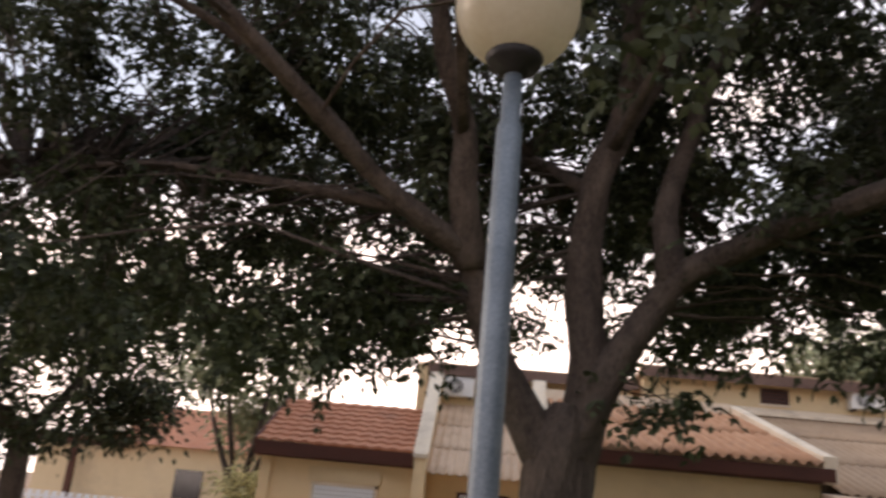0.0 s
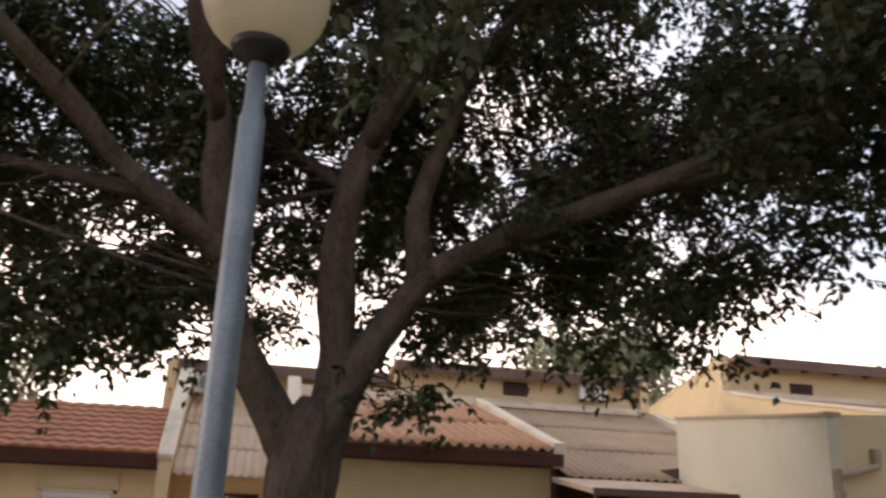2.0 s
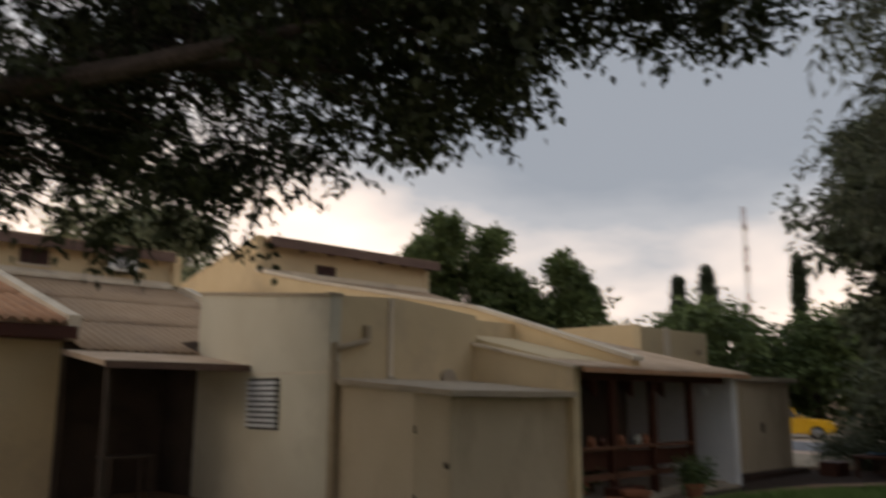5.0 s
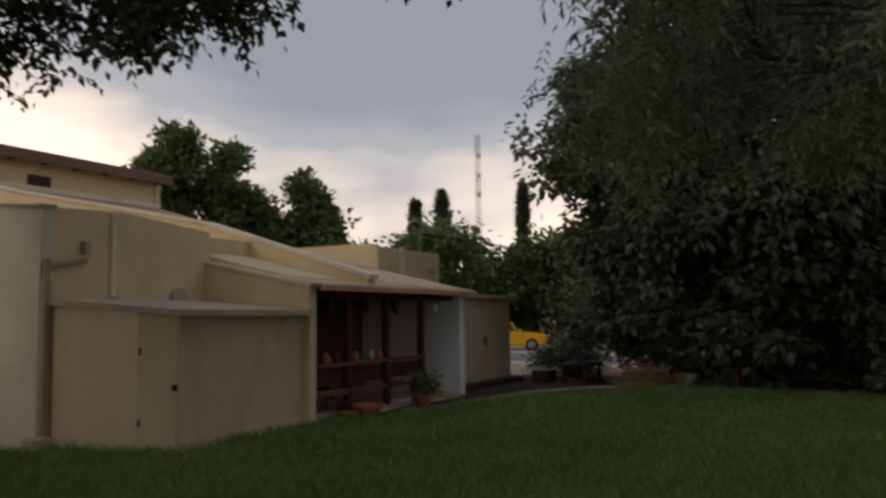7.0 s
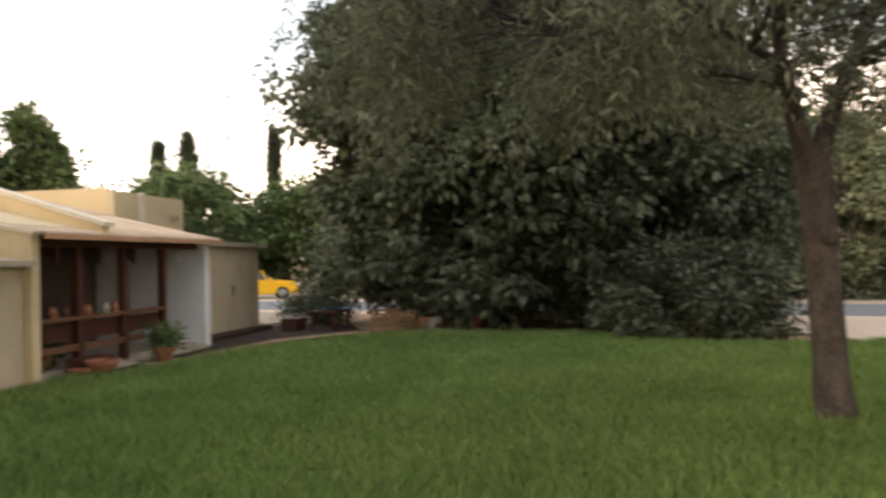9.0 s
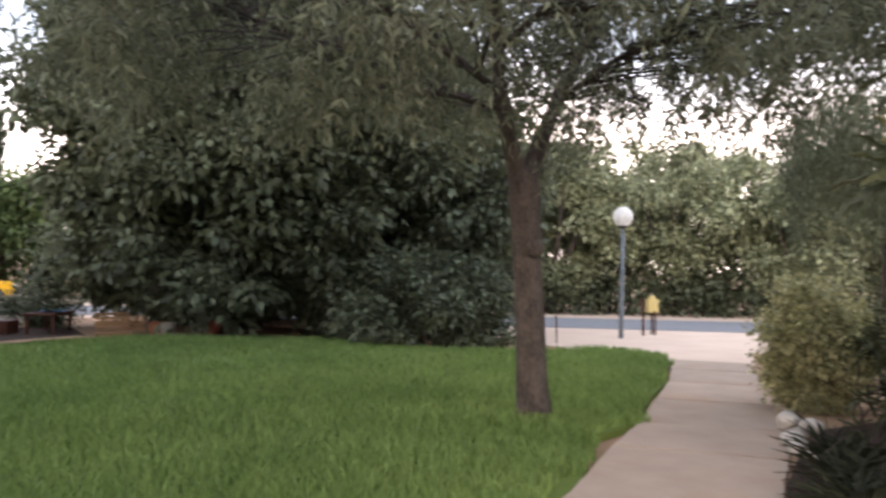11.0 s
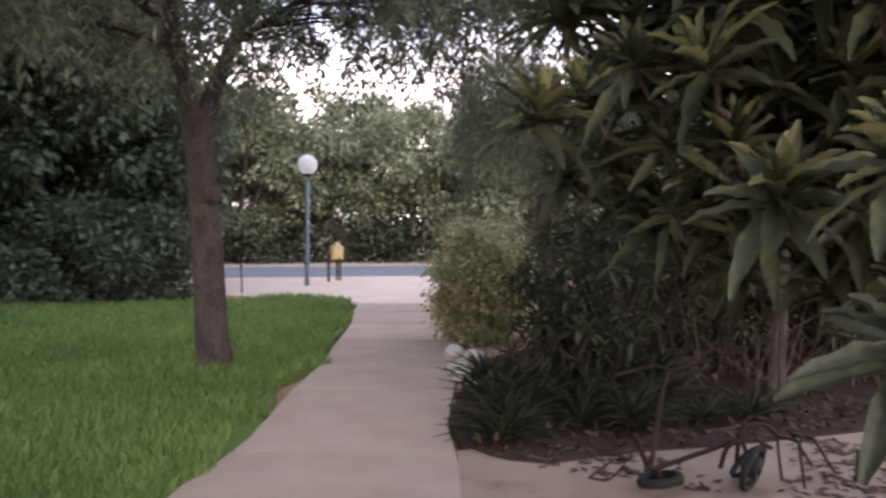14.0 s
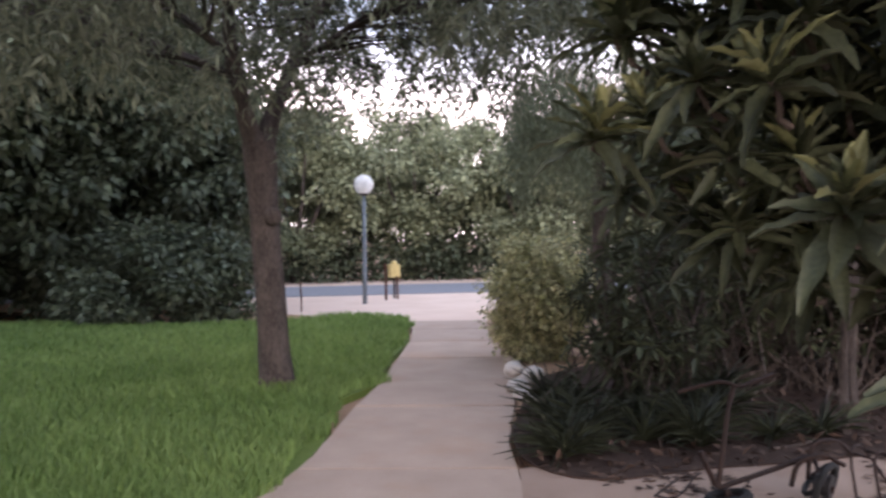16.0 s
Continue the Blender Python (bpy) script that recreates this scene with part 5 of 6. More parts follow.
def hedge_fill():
    rng = np.random.default_rng(99)
    u = rng.uniform(-40, 20, 1500)
    w = rng.uniform(8.0, 10.5, 1500)
    z = rng.uniform(0.1, 1.4, 1500) ** 1.2
    c = np.array([(*on_road(a_, b_), c_) for a_, b_, c_ in zip(u, w, z)])
    u = rng.uniform(-40, 25, 2600)
    w = rng.uniform(11.0, 13.0, 2600)
    z = rng.uniform(0.1, 3.4, 2600)
    c = np.concatenate([c, np.array([(*on_road(a_, b_), c_) for a_, b_, c_ in zip(u, w, z)])])
    v, f = leaf_cloud(rng, c, 16, 0.35, 0.3, 0.07, 0.2)
    tagged(new("undergrowth", mesh_np("undergrowth", v, f, LEAF_SHADE)), "dark tangled undergrowth across the road", "undergrowth", kind="stuff")


hedge_fill()


# weeping pepper tree: hanging strings of fine leaves
def pepper_tree():
    rng = np.random.default_rng(31)
    x, y = 13.6, -9.6
    t = thing("pepper_tree", "weeping pepper tree with fine hanging foliage", "tree", (x, y, -0.09))
    part("trunk", tube([(x, y, -0.1), (x + 0.1, y, 1.4), (x, y + 0.1, 3.0)], [0.22, 0.18, 0.1], 10), BARK_TWO, t)
    c = []
    for k in range(420):
        an, r = rng.uniform(0, 6.283), 1.9 * math.sqrt(rng.uniform(0.1, 1))
        top = 4.9 - 0.35 * r * r * 0.6 + 0.5 * noise.noise(Vector((r * math.cos(an), r * math.sin(an), 2.0))) + rng.uniform(-0.3, 0.2)
        L = rng.uniform(0.8, 2.4)
        for s in np.arange(0, L, 0.14):
            c.append((x + r * math.cos(an) + 0.05 * rng.normal(), y + r * math.sin(an) + 0.05 * rng.normal(), top - s))
    crown("crown", t, rng, np.array(c), LEAF_PEPPER, 7, 0.06, 0.13, 0.012, 1.2, 1.0)


pepper_tree()
simple_tree("golden_shrub", "clipped cream and green variegated shrub beside the path", (9.82, -5.9, -0.02), 0.4, 0.05, (9.82, -5.9, 0.76), (0.64, 0.66, 0.86), 760, LEAF_GOLD, 34, 28, 0.085, 0.075, 0.022, gap=0.15, hollow=0.6, bark=BARK_TWO)


def big_leaf(length, width, bend, cup=0.18, n=6):
    """Verts and faces of a ribbed, pointed leaf along +x."""
    v, f = [], []
    for i in range(n + 1):
        t = i / n
        w = width * (math.sin(math.pi * min(1.0, t * 0.92 + 0.04) ** 0.85)) ** 0.9 + 0.002
        x, z = length * t, -bend * length * t * t
        rib = 0.012 * (i % 2)
        v += [(x, -w, z + cup * w + rib), (x, -w * 0.5, z + cup * w * 0.35), (x, 0, z - 0.004), (x, w * 0.5, z + cup * w * 0.35), (x, w, z + cup * w + rib)]
    for i in range(n):
        for j in range(4):
            a_ = i * 5 + j
            f.append((a_, a_ + 5, a_ + 6, a_ + 1))
    return np.array(v), np.array(f)


def rosette(rng, at, axis, size, count, lift0=0.15, spread=1.25, n=6):
    """Leaves round a shoot: the inner ones upright, the outer ones spread and hanging."""
    vs, fs, k = [], [], 0
    ax = Vector(axis).normalized()
    for i in range(count):
        frac = i / max(1, count - 1)
        L = size * (0.55 + 0.5 * frac) * rng.uniform(0.85, 1.15)
        v, f = big_leaf(L, L * rng.uniform(0.11, 0.145), 0.12 + 0.35 * frac * rng.uniform(0.5, 1.3), 0.18, n)
        an = i * 2.4 + rng.uniform(-0.3, 0.3)
        tilt = lift0 + spread * frac + rng.uniform(-0.15, 0.15)
        m = Matrix.Translation(at) @ Vector((0, 0, 1)).rotation_difference(ax).to_matrix().to_4x4() @ Matrix.Rotation(an, 4, "Z") @ Matrix.Rotation(-(math.pi / 2 - tilt), 4, "Y") @ Matrix.Rotation(rng.uniform(-0.4, 0.4), 4, "X")
        mm = np.array(m)
        vs.append(v @ mm[:3, :3].T + mm[:3, 3] - np.array(ax) * 0.05 * frac)
        fs.append(f + k)
        k += len(v)
    return np.concatenate(vs), np.concatenate(fs)


def polar(az, d, z):
    a_ = radians(az)
    return np.array((0.51 + d * math.sin(a_), -0.52 + d * math.cos(a_), z))


def loquat():
    rng = np.random.default_rng(17)
    base = (2.0, -3.7, -0.03)
    t = thing("loquat_tree", "loquat tree with large ribbed dark leaves and pale young shoots", "tree", base)
    b = bmesh.new()
    add_tube(b, smooth_line([(2.0, -3.7, -0.05), (2.05, -3.65, 0.6), (2.15, -3.5, 1.2), (2.3, -3.3, 2.2)], 4), 0.07, 8, True, 0.15)
    part("trunk", b, BARK_TWO, t, smooth=True)
    shoots = [(124.0, 2.7, 1.9), (125.4, 3.0, 2.3), (127.2, 3.1, 2.45), (127.5, 2.8, 1.95), (130.5, 2.6, 2.05), (135.0, 2.5, 2.0), (137.5, 2.6, 2.2), (139.5, 2.2, 1.62), (146.5, 1.95, 1.68), (133.0, 2.9, 2.3), (142.0, 2.7, 2.3), (145.5, 2.4, 2.15),
              (129.0, 3.3, 1.8), (132.0, 3.2, 1.55), (136.0, 3.1, 1.6), (141.0, 3.0, 1.75), (126.0, 3.5, 1.75), (147.5, 1.6, 1.35), (126.5, 3.0, 2.35), (139.5, 2.9, 2.0), (144.0, 2.9, 1.9), (150.0, 2.2, 1.9), (149.0, 2.3, 1.5)]
    young = {0, 3, 5, 7, 8, 9, 10, 18}
    for k in range(290):
        d = rng.uniform(2.75, 5.0)
        az = rng.uniform(127.0 + 1.0 * (d - 2.7), 158)
        shoots.append((az, d, rng.uniform(1.5 if az < 142 else 1.2, 1.75 + 0.62 * d)))
    for k in range(260):
        d = rng.uniform(3.0, 4.7)
        shoots.append((rng.uniform(133.5 + 1.5 * (d - 3.0), 156), d, rng.uniform(1.3, 2.9)))
    # added shoots above the view, to shade the side path
    for k in range(220):
        d = rng.uniform(1.6, 5.2)
        shoots.append((rng.uniform(122, 165), d, 1.9 + 0.3 * d + rng.uniform(0, 1.2)))
    # unseen shoots added to the right and behind, to block more sky
    for k in range(110):
        shoots.append((rng.uniform(150, 190), rng.uniform(2.0, 4.6), rng.uniform(1.7, 3.4)))
    vo, fo, ko, vy, fy, ky = [], [], 0, [], [], 0
    bt = bmesh.new()
    for i, (az, d, z) in enumerate(shoots):
        p = polar(az, d, z)
        out = np.array((rng.uniform(-0.5, 0.2), rng.uniform(-0.1, 0.7), 1.0))
        sz = 0.225 if i < 23 else 0.21
        v, f = rosette(rng, Vector(p), out, sz, 21 if i < 313 else 15, 0.28, 1.55, 6 if i < 23 else 3)
        vo.append(v)
        fo.append(f + ko)
        ko += len(v)
        if i in young or (i > 22 and rng.uniform() < 0.3):
            named = i < 23
            v, f = rosette(rng, Vector(p) + Vector(out) * 0.03, out, 0.215 if named else 0.19, 8 if named else 7, 0.1, 0.75 if named else 0.5, 6 if named else 4)
            vy.append(v)
            fy.append(f + ky)
            ky += len(v)
        q = Vector(p)
        s = q.lerp(Vector((2.6, -3.6, 1.6)), 0.09) - Vector((0, 0, 0.1))
        add_tube(bt, [s, s.lerp(q, 0.5) + Vector((0, 0, -0.05)), q - Vector(out) * 0.06, q], [0.011, 0.010, 0.009, 0.007], 5, False)
    for k in range(5):
        q = Vector(polar(*shoots[40 + k * 23]))
        s = Vector((2.15, -3.5, 1.2)).lerp(Vector((2.3, -3.3, 2.2)), rng.uniform())
        add_tube(bt, [s, s.lerp(q, 0.5) + Vector((0, 0, -0.12)), q], [0.010, 0.008, 0.006], 5, False)
    off = np.array(base)
    for nm, vv, ff, mm in (("foliage", vo, fo, LEAF_LOQUAT), ("young_foliage", vy, fy, LEAF_YOUNG)):
        me = mesh_np(nm, np.concatenate(vv) - off, np.concatenate(ff), mm)
        me.shade_smooth()
        ob = new(nm, me)
        ob.parent = t
    part("branchwork", bt, BARK, t)


loquat()


def dark_shrub(name, label, at, r, h, n, seed, material=LEAF_LOQUAT, size=0.17, flowers=0):
    """An open shrub of bent stems that end in rosettes."""
    rng = np.random.default_rng(seed)
    t = thing(name, label, "shrub", at)
    vs, fs, k = [], [], 0
    bt = bmesh.new()
    tips = []
    for i in range(n):
        an, rr = rng.uniform(0, 6.283), r * math.sqrt(rng.uniform(0.02, 1))
        p = Vector((at[0] + rr * math.cos(an), at[1] + rr * math.sin(an), at[2] + h * (0.3 + 0.7 * rng.uniform() * (1 - 0.4 * (rr / r) ** 2))))
        out = (rng.uniform(-0.5, 0.5), rng.uniform(-0.5, 0.5), 1.0)
        s = Vector(at) + Vector((rng.normal() * r * 0.4, rng.normal() * r * 0.4, 0))
        mid = s.lerp(p, 0.55) + Vector((rng.normal() * 0.12, rng.normal() * 0.12, 0.0))
        for q, count in ((p, 12), (mid, 8)):
            v, f = rosette(rng, q, out, size * rng.uniform(0.85, 1.15), count, 0.4, 1.7, 3)
            vs.append(v)
            fs.append(f + k)
            k += len(v)
        add_tube(bt, [s, s.lerp(mid, 0.5) + Vector((rng.normal() * 0.1, rng.normal() * 0.1, -0.05)), mid, p], [0.011, 0.010, 0.008, 0.005], 5, False)
        tips.append(p)
    ob = new("foliage", mesh_np("foliage", np.concatenate(vs) - np.array(at), np.concatenate(fs), material))
    ob.data.shade_smooth()
    ob.parent = t
    part("stemwork", bt, BARK, t)
    for i in range(flowers):
        p = tips[i]
        v, f = rosette(rng, p + Vector((0, 0, 0.05)), (0.1, 0.2, 1), 0.06, 6, 0.4, 0.9)
        ob = new("flower", mesh_np("flower", v - np.array(at), f, PETAL))
        ob.parent = t
    return t


dark_shrub("flowering_shrub", "dark shrub with a few white flowers in the bed", (6.7, -5.3, -0.01), 0.75, 1.75, 80, 3, LEAF_LOQUAT, 0.18, 3)
dark_shrub("bed_shrub", "dark broad-leaved shrub in the bed", (7.2, -6.9, -0.01), 1.2, 2.3, 170, 4)
dark_shrub("bed_shrub", "dark broad-leaved shrub in the bed", (6.3, -8.0, -0.01), 1.3, 2.6, 190, 6)
dark_shrub("bed_shrub", "dark broad-leaved shrub in the bed", (9.4, -8.3, -0.01), 1.4, 2.4, 150, 7)
simple_tree("bed_tree", "dark leafy tree over the planting bed", (7.6, -9.4, -0.02), 1.2, 0.1, (7.4, -9.2, 3.1), (2.6, 2.6, 2.3), 620, LEAF_SHADE, 36, 28, 0.25, 0.18, 0.04, gap=0.35, bark=BARK_TWO)
simple_tree("bed_tree", "dark leafy tree over the planting bed", (5.3, -9.6, -0.02), 1.3, 0.1, (5.2, -9.6, 3.1), (2.4, 2.4, 2.3), 560, LEAF_SHADE, 37, 28, 0.25, 0.18, 0.04, gap=0.35, bark=BARK_TWO)


def strap_clump(at, n, h, seed):
    rng = np.random.default_rng(seed)
    vs, fs, k = [], [], 0
    for i in range(n):
        an, L = rng.uniform(0, 6.283), h * rng.uniform(0.7, 1.35)
        v, f = big_leaf(L, 0.009, rng.uniform(0.25, 0.9), 0.3, 4)
        m = Matrix.Rotation(an, 4, "Z") @ Matrix.Translation((0.03, 0, 0)) @ Matrix.Rotation(-rng.uniform(0.7, 1.35), 4, "Y")
        mm = np.array(m)
        vs.append(v @ mm[:3, :3].T)
        fs.append(f + k)
        k += len(v)
    ob = new("strap_plant", mesh_np("strap_plant", np.concatenate(vs), np.concatenate(fs), LEAF_STRAP))
    ob.matrix_basis = Matrix.Translation(at)
    return tagged(ob, "clump of dark strap-leaved plant in the mulch", "plant", group="strap plants along the bed")


rs = random.Random(4)
for k in range(26):
    u, w = rs.uniform(-0.3, 2.2), -rs.uniform(1.05, 3.2)
    x, y = on_path(u, w)
    if x > 5.05:
        strap_clump((x, y, 0.0), 58, rs.uniform(0.26, 0.42), 200 + k)


# ---------------------------------------------------------------- small things by the path
def stone(at, s, seed):
    rng = np.random.default_rng(seed)
    bm = bmesh.new()
    bmesh.ops.create_icosphere(bm, subdivisions=3, radius=1.0)
    o = Vector(rng.uniform(-5, 5, 3))
    for v in bm.verts:
        v.co *= 1 + 0.28 * noise.noise(v.co * 1.3 + o) + 0.08 * noise.noise(v.co * 4 + o)
        v.co = Vector((v.co.x * s[0], v.co.y * s[1], v.co.z * s[2]))
    ob = part("stone", bm, STONE, None, "", True)
    ob.matrix_basis = Matrix.Translation(at)
    return tagged(ob, "rough whitewashed stone edging the bed", "stone", group="edging stones")


for k, (u, w, s, z) in enumerate(((2.55, -0.98, 0.17, 0.06), (2.75, -1.15, 0.15, 0.2), (2.9, -0.95, 0.15, 0.22), (2.2, -1.0, 0.13, 0.05), (3.1, -1.1, 0.16, 0.06), (1.95, -1.1, 0.12, 0.02))):
    x, y = on_path(u, w)
    s *= 0.8
    stone((x, y, z * 0.8), (s, s * 0.8, s * 0.65), k)
for k in range(14):
    x, y = on_path(3.6 + k * 0.5, -0.98 - 0.05 * math.sin(k * 1.9))
    b_ = box(-0.2, -0.06, -0.06, 0.2, 0.06, 0.09, bevel=0.02)
    ob = part("kerb_stone", b_, CONCRETE)
    ob.matrix_basis = pose(x, y, -0.02, 0, 0, PA + 6 * math.sin(k * 3.3))
    tagged(ob, "small rough kerb block edging the bed", "kerb block", group="kerb blocks")
for x, y, h, r in ((18.87, -5.04, 0.62, 0.018), (21.3, -7.95, 0.95, 0.035), (21.5, -8.35, 0.6, 0.03)):
    solo("stake", tube([(x, y, -0.1), (x + 0.01, y, h * 0.5), (x + 0.03, y + 0.01, h)], r, 8), BROWNWOOD, "dark wooden stake in the verge", "stake", (x, y, -0.09), group="stakes")
yb = thing("yellow_meter_box", "yellow metal box on a thin post by the road", "meter box", (21.75, -8.35, -0.09))
part("post", tube([(21.75, -8.35, -0.09), (21.75, -8.35, 0.6)], 0.03, 8), DARKSTEEL, yb)
part("casing", box(21.63, -8.49, 0.55, 21.87, -8.21, 0.92, bevel=0.02), YELLOWBOX, yb)
part("lid", lathe([(0, 0), (0.09, 0), (0.09, 0.05), (0.06, 0.08), (0, 0.09)], (21.75, -8.35, 0.925), 14), YELLOWBOX, yb)


def litter():
    rng = np.random.default_rng(77)
    n = 2600
    x, y = rng.uniform(2.4, 4.9, n), rng.uniform(-7.5, -3.4, n)
    k = noise
    keep = np.array([k.noise(Vector((a_ * 1.2, b_ * 1.2, 3.0))) > -0.05 for a_, b_ in zip(x, y)])
    c = np.stack([x[keep], y[keep], np.full(keep.sum(), 0.012)], 1)
    v, f = leaf_cloud(rng, c, 1, 0.01, 0.1, 0.022, 0.0, 0.02)
    v[:, 2] = 0.003 + np.abs(v[:, 2] - 0.012) * 0.25
    tagged(new("fallen_leaves", mesh_np("fallen_leaves", v, f, DRYLEAF)), "brown fallen leaves on the side path", "foliage", kind="stuff")
    n = 2600
    x, y = rng.uniform(4.6, 8.0, n), rng.uniform(-7.0, -3.2, n)
    keep = inside([on_path(1.6, -1.0)] + BED_CORNER + [(4.55, -7.0), (6.6, -7.2), (7.6, -5.6)], x, y)
    c = np.stack([x[keep], y[keep], np.full(keep.sum(), 0.02)], 1)
    v, f = leaf_cloud(rng, c, 1, 0.01, 0.1, 0.02, 0.0, 0.3)
    v[:, 2] = np.maximum(v[:, 2], 0.012)
    tagged(new("leaf_litter", mesh_np("leaf_litter", v, f, DRYLEAF)), "dry leaf litter over the mulch", "foliage", kind="stuff")


litter()


# a rusty cargo tricycle lying on the side path
def wheel_part(parent, c, axis, r, w, name="wheel"):
    bm = bmesh.new()
    ax = Vector(axis).normalized()
    s = ax.orthogonal().normalized()
    u = ax.cross(s)
    ring = [Vector(c) + (s * math.cos(q * math.pi / 12) + u * math.sin(q * math.pi / 12)) * r for q in range(25)]
    add_tube(bm, ring, w, 6, False)
    ob = part(name, bm, TYRE, parent, smooth=True)
    sp = bmesh.new()
    for q in range(10):
        d = s * math.cos(q * math.pi / 5) + u * math.sin(q * math.pi / 5)
        add_tube(sp, [Vector(c) + d * 0.02, Vector(c) + d * r], 0.003, 4, False)
    add_tube(sp, [Vector(c) - ax * 0.05, Vector(c) + ax * 0.05], 0.02, 8)
    part("spoke_set", sp, DARKSTEEL, ob)


def tricycle():
    t = thing("tricycle", "old rusty brown tricycle standing on the side path", "tricycle", (4.0, -4.1, 0))
    R = 0.016
    part("frame", tube([(4.2, -3.82, 0.1), (4.25, -3.95, 0.55), (4.28, -4.02, 0.66)], R, 8), DARKSTEEL, t)
    part("crossbar", tube([(4.2, -3.82, 0.1), (4.1, -4.2, 0.2), (4.05, -4.4, 0.26)], R, 8), DARKSTEEL, t)
    part("fork", tube([(4.23, -3.72, 0.32), (4.2, -3.8, 0.12)], R, 8), DARKSTEEL, t)
    part("handlebar", tube(smooth_line([(4.45, -3.75, 0.62), (4.33, -3.95, 0.68), (4.25, -4.05, 0.66), (4.2, -4.25, 0.72)], 4), 0.012, 8), DARKSTEEL, t)
    part("basket", tube(smooth_line([(4.3, -3.45, 0.08), (4.45, -3.75, 0.1), (4.3, -3.72, 0.14), (4.12, -3.45, 0.12), (4.3, -3.45, 0.08)], 3), 0.007, 6), DARKSTEEL, t, "bent wire basket")
    wheel_part(t, (4.14, -3.84, 0.06), (0.15, 0.1, 1), 0.11, 0.028)
    wheel_part(t, (4.02, -4.42, 0.12), (0.5, 0.6, 0.8), 0.12, 0.018)
    wheel_part(t, (3.88, -4.3, 0.13), (0.9, 0.35, 0.25), 0.125, 0.02)
    part("hub_motor", tube([(3.85, -4.32, 0.13), (3.93, -4.28, 0.14)], [0.07, 0.06], 14), BLACKPLASTIC, t, "dark round hub")
    part("mudguard", tube(smooth_line([(3.99, -4.16, 0.12), (3.97, -4.2, 0.25), (3.9, -4.3, 0.3), (3.85, -4.42, 0.24)], 4), 0.014, 6), DARKSTEEL, t)
    part("rear_handle", tube(smooth_line([(4.0, -4.3, 0.14), (3.99, -4.33, 0.33), (3.96, -4.48, 0.35), (3.94, -4.58, 0.27)], 4), 0.013, 8), DARKSTEEL, t)
    part("stay", tube([(4.05, -4.4, 0.26), (3.9, -4.3, 0.13)], 0.012, 8), DARKSTEEL, t)
    rk = bmesh.new()
    for dx in (0, 0.16):
        add_tube(rk, smooth_line([(3.72 + dx, -4.55, 0.02), (3.8 + dx, -4.6, 0.26), (3.82 + dx, -4.72, 0.28), (3.75 + dx, -4.85, 0.06)], 3), 0.009, 6)
    for s in (0.0, 1.0):
        add_tube(rk, [(3.8, -4.6 - 0.12 * s, 0.265), (3.96, -4.6 - 0.12 * s, 0.265)], 0.008, 6)
    part("rack", rk, DARKSTEEL, t, "wire luggage rack")
    part("lever", tube([(3.72, -5.0, 0.0), (3.74, -5.05, 0.18)], 0.014, 6), DARKSTEEL, t)
    part("lever", tube([(3.62, -5.2, 0.0), (3.66, -5.25, 0.15)], 0.014, 6), DARKSTEEL, t)


tricycle()
solo("garden_hose", tube(smooth_line([(4.95, -5.0, 0.02), (4.95, -5.35, 0.03), (5.1, -5.72, 0.1), (5.32, -5.95, 0.22), (5.4, -6.1, 0.3)], 5), 0.009, 8), BARK, "grey garden hose looped over the mulch", "hose", (5.3, -5.3, 0))
solo("log", tube([(7.9, -7.7, 0.1), (8.1, -8.1, 0.12), (8.5, -8.6, 0.1)], [0.13, 0.14, 0.12], 12, 0.1), BARK_TWO, "grey fallen log on the bed", "log", (8.1, -8.1, 0))
for k, (x, y, r) in enumerate(((5.05, -5.85, 0.035), (5.6, -6.6, 0.04), (6.9, -6.1, 0.035))):
    solo("stem", tube(smooth_line([(x, y, -0.02), (x + 0.05, y - 0.03, 0.5), (x - 0.06, y + 0.05, 1.2), (x + 0.1, y, 2.0)], 3), r, 8, 0.15), BARK_TWO, "bare grey stem rising from the bed", "stem", (x, y, 0), group="bare stems")


# things on the porch and in front of it
def pot_plant(at, r, h, seed, leaf=0.14):
    rng = np.random.default_rng(seed)
    t = thing("potted_plant", "leafy green plant in a terracotta pot", "plant", at, group="pots by the porch")
    part("pot", lathe([(0, 0), (r * 0.7, 0), (r * 0.95, h * 0.8), (r * 1.08, h * 0.82), (r * 1.08, h), (r * 0.9, h), (r * 0.85, h * 0.9), (0, h * 0.9)], at, 18), CLAY, t)
    c = np.array(at) + np.array((0, 0, h + 0.2)) + rng.normal(size=(40, 3)) * np.array((r * 0.8, r * 0.8, 0.14))
    crown("foliage", t, rng, c, LEAF_FAR, 14, 0.07, leaf, 0.03, 0.2)


pot_plant((13.7, 7.25, 0.0), 0.17, 0.26, 1, 0.11)
pot_plant((12.1, 8.4, 0.1), 0.14, 0.24, 5)
solo("stepping_slab", box(13.35, 7.0, -0.02, 14.1, 7.5, 0.02, bevel=0.01), CONCRETE, "pale slab under the potted plant", "slab", (13.7, 7.25, 0))
for x, y, r in ((12.1, 7.38, 0.24), (11.72, 7.5, 0.15)):
    solo("clay_bowl", lathe([(0, 0), (r * 0.6, 0), (r * 0.95, r * 0.7), (r * 1.05, r * 0.75), (r * 1.05, r), (r * 0.92, r), (r * 0.8, r * 0.7), (0, r * 0.62)], (x, y, 0.0), 20), CLAY, "wide terracotta bowl at the porch step", "bowl", (x, y, 0.0), group="bowls by the porch")
solo("wooden_crate", box(11.95, 7.6, 0.0, 12.75, 7.88, 0.26, bevel=0.01), BROWNWOOD, "low dark wooden crate at the porch step", "crate", (12.3, 7.7, 0))
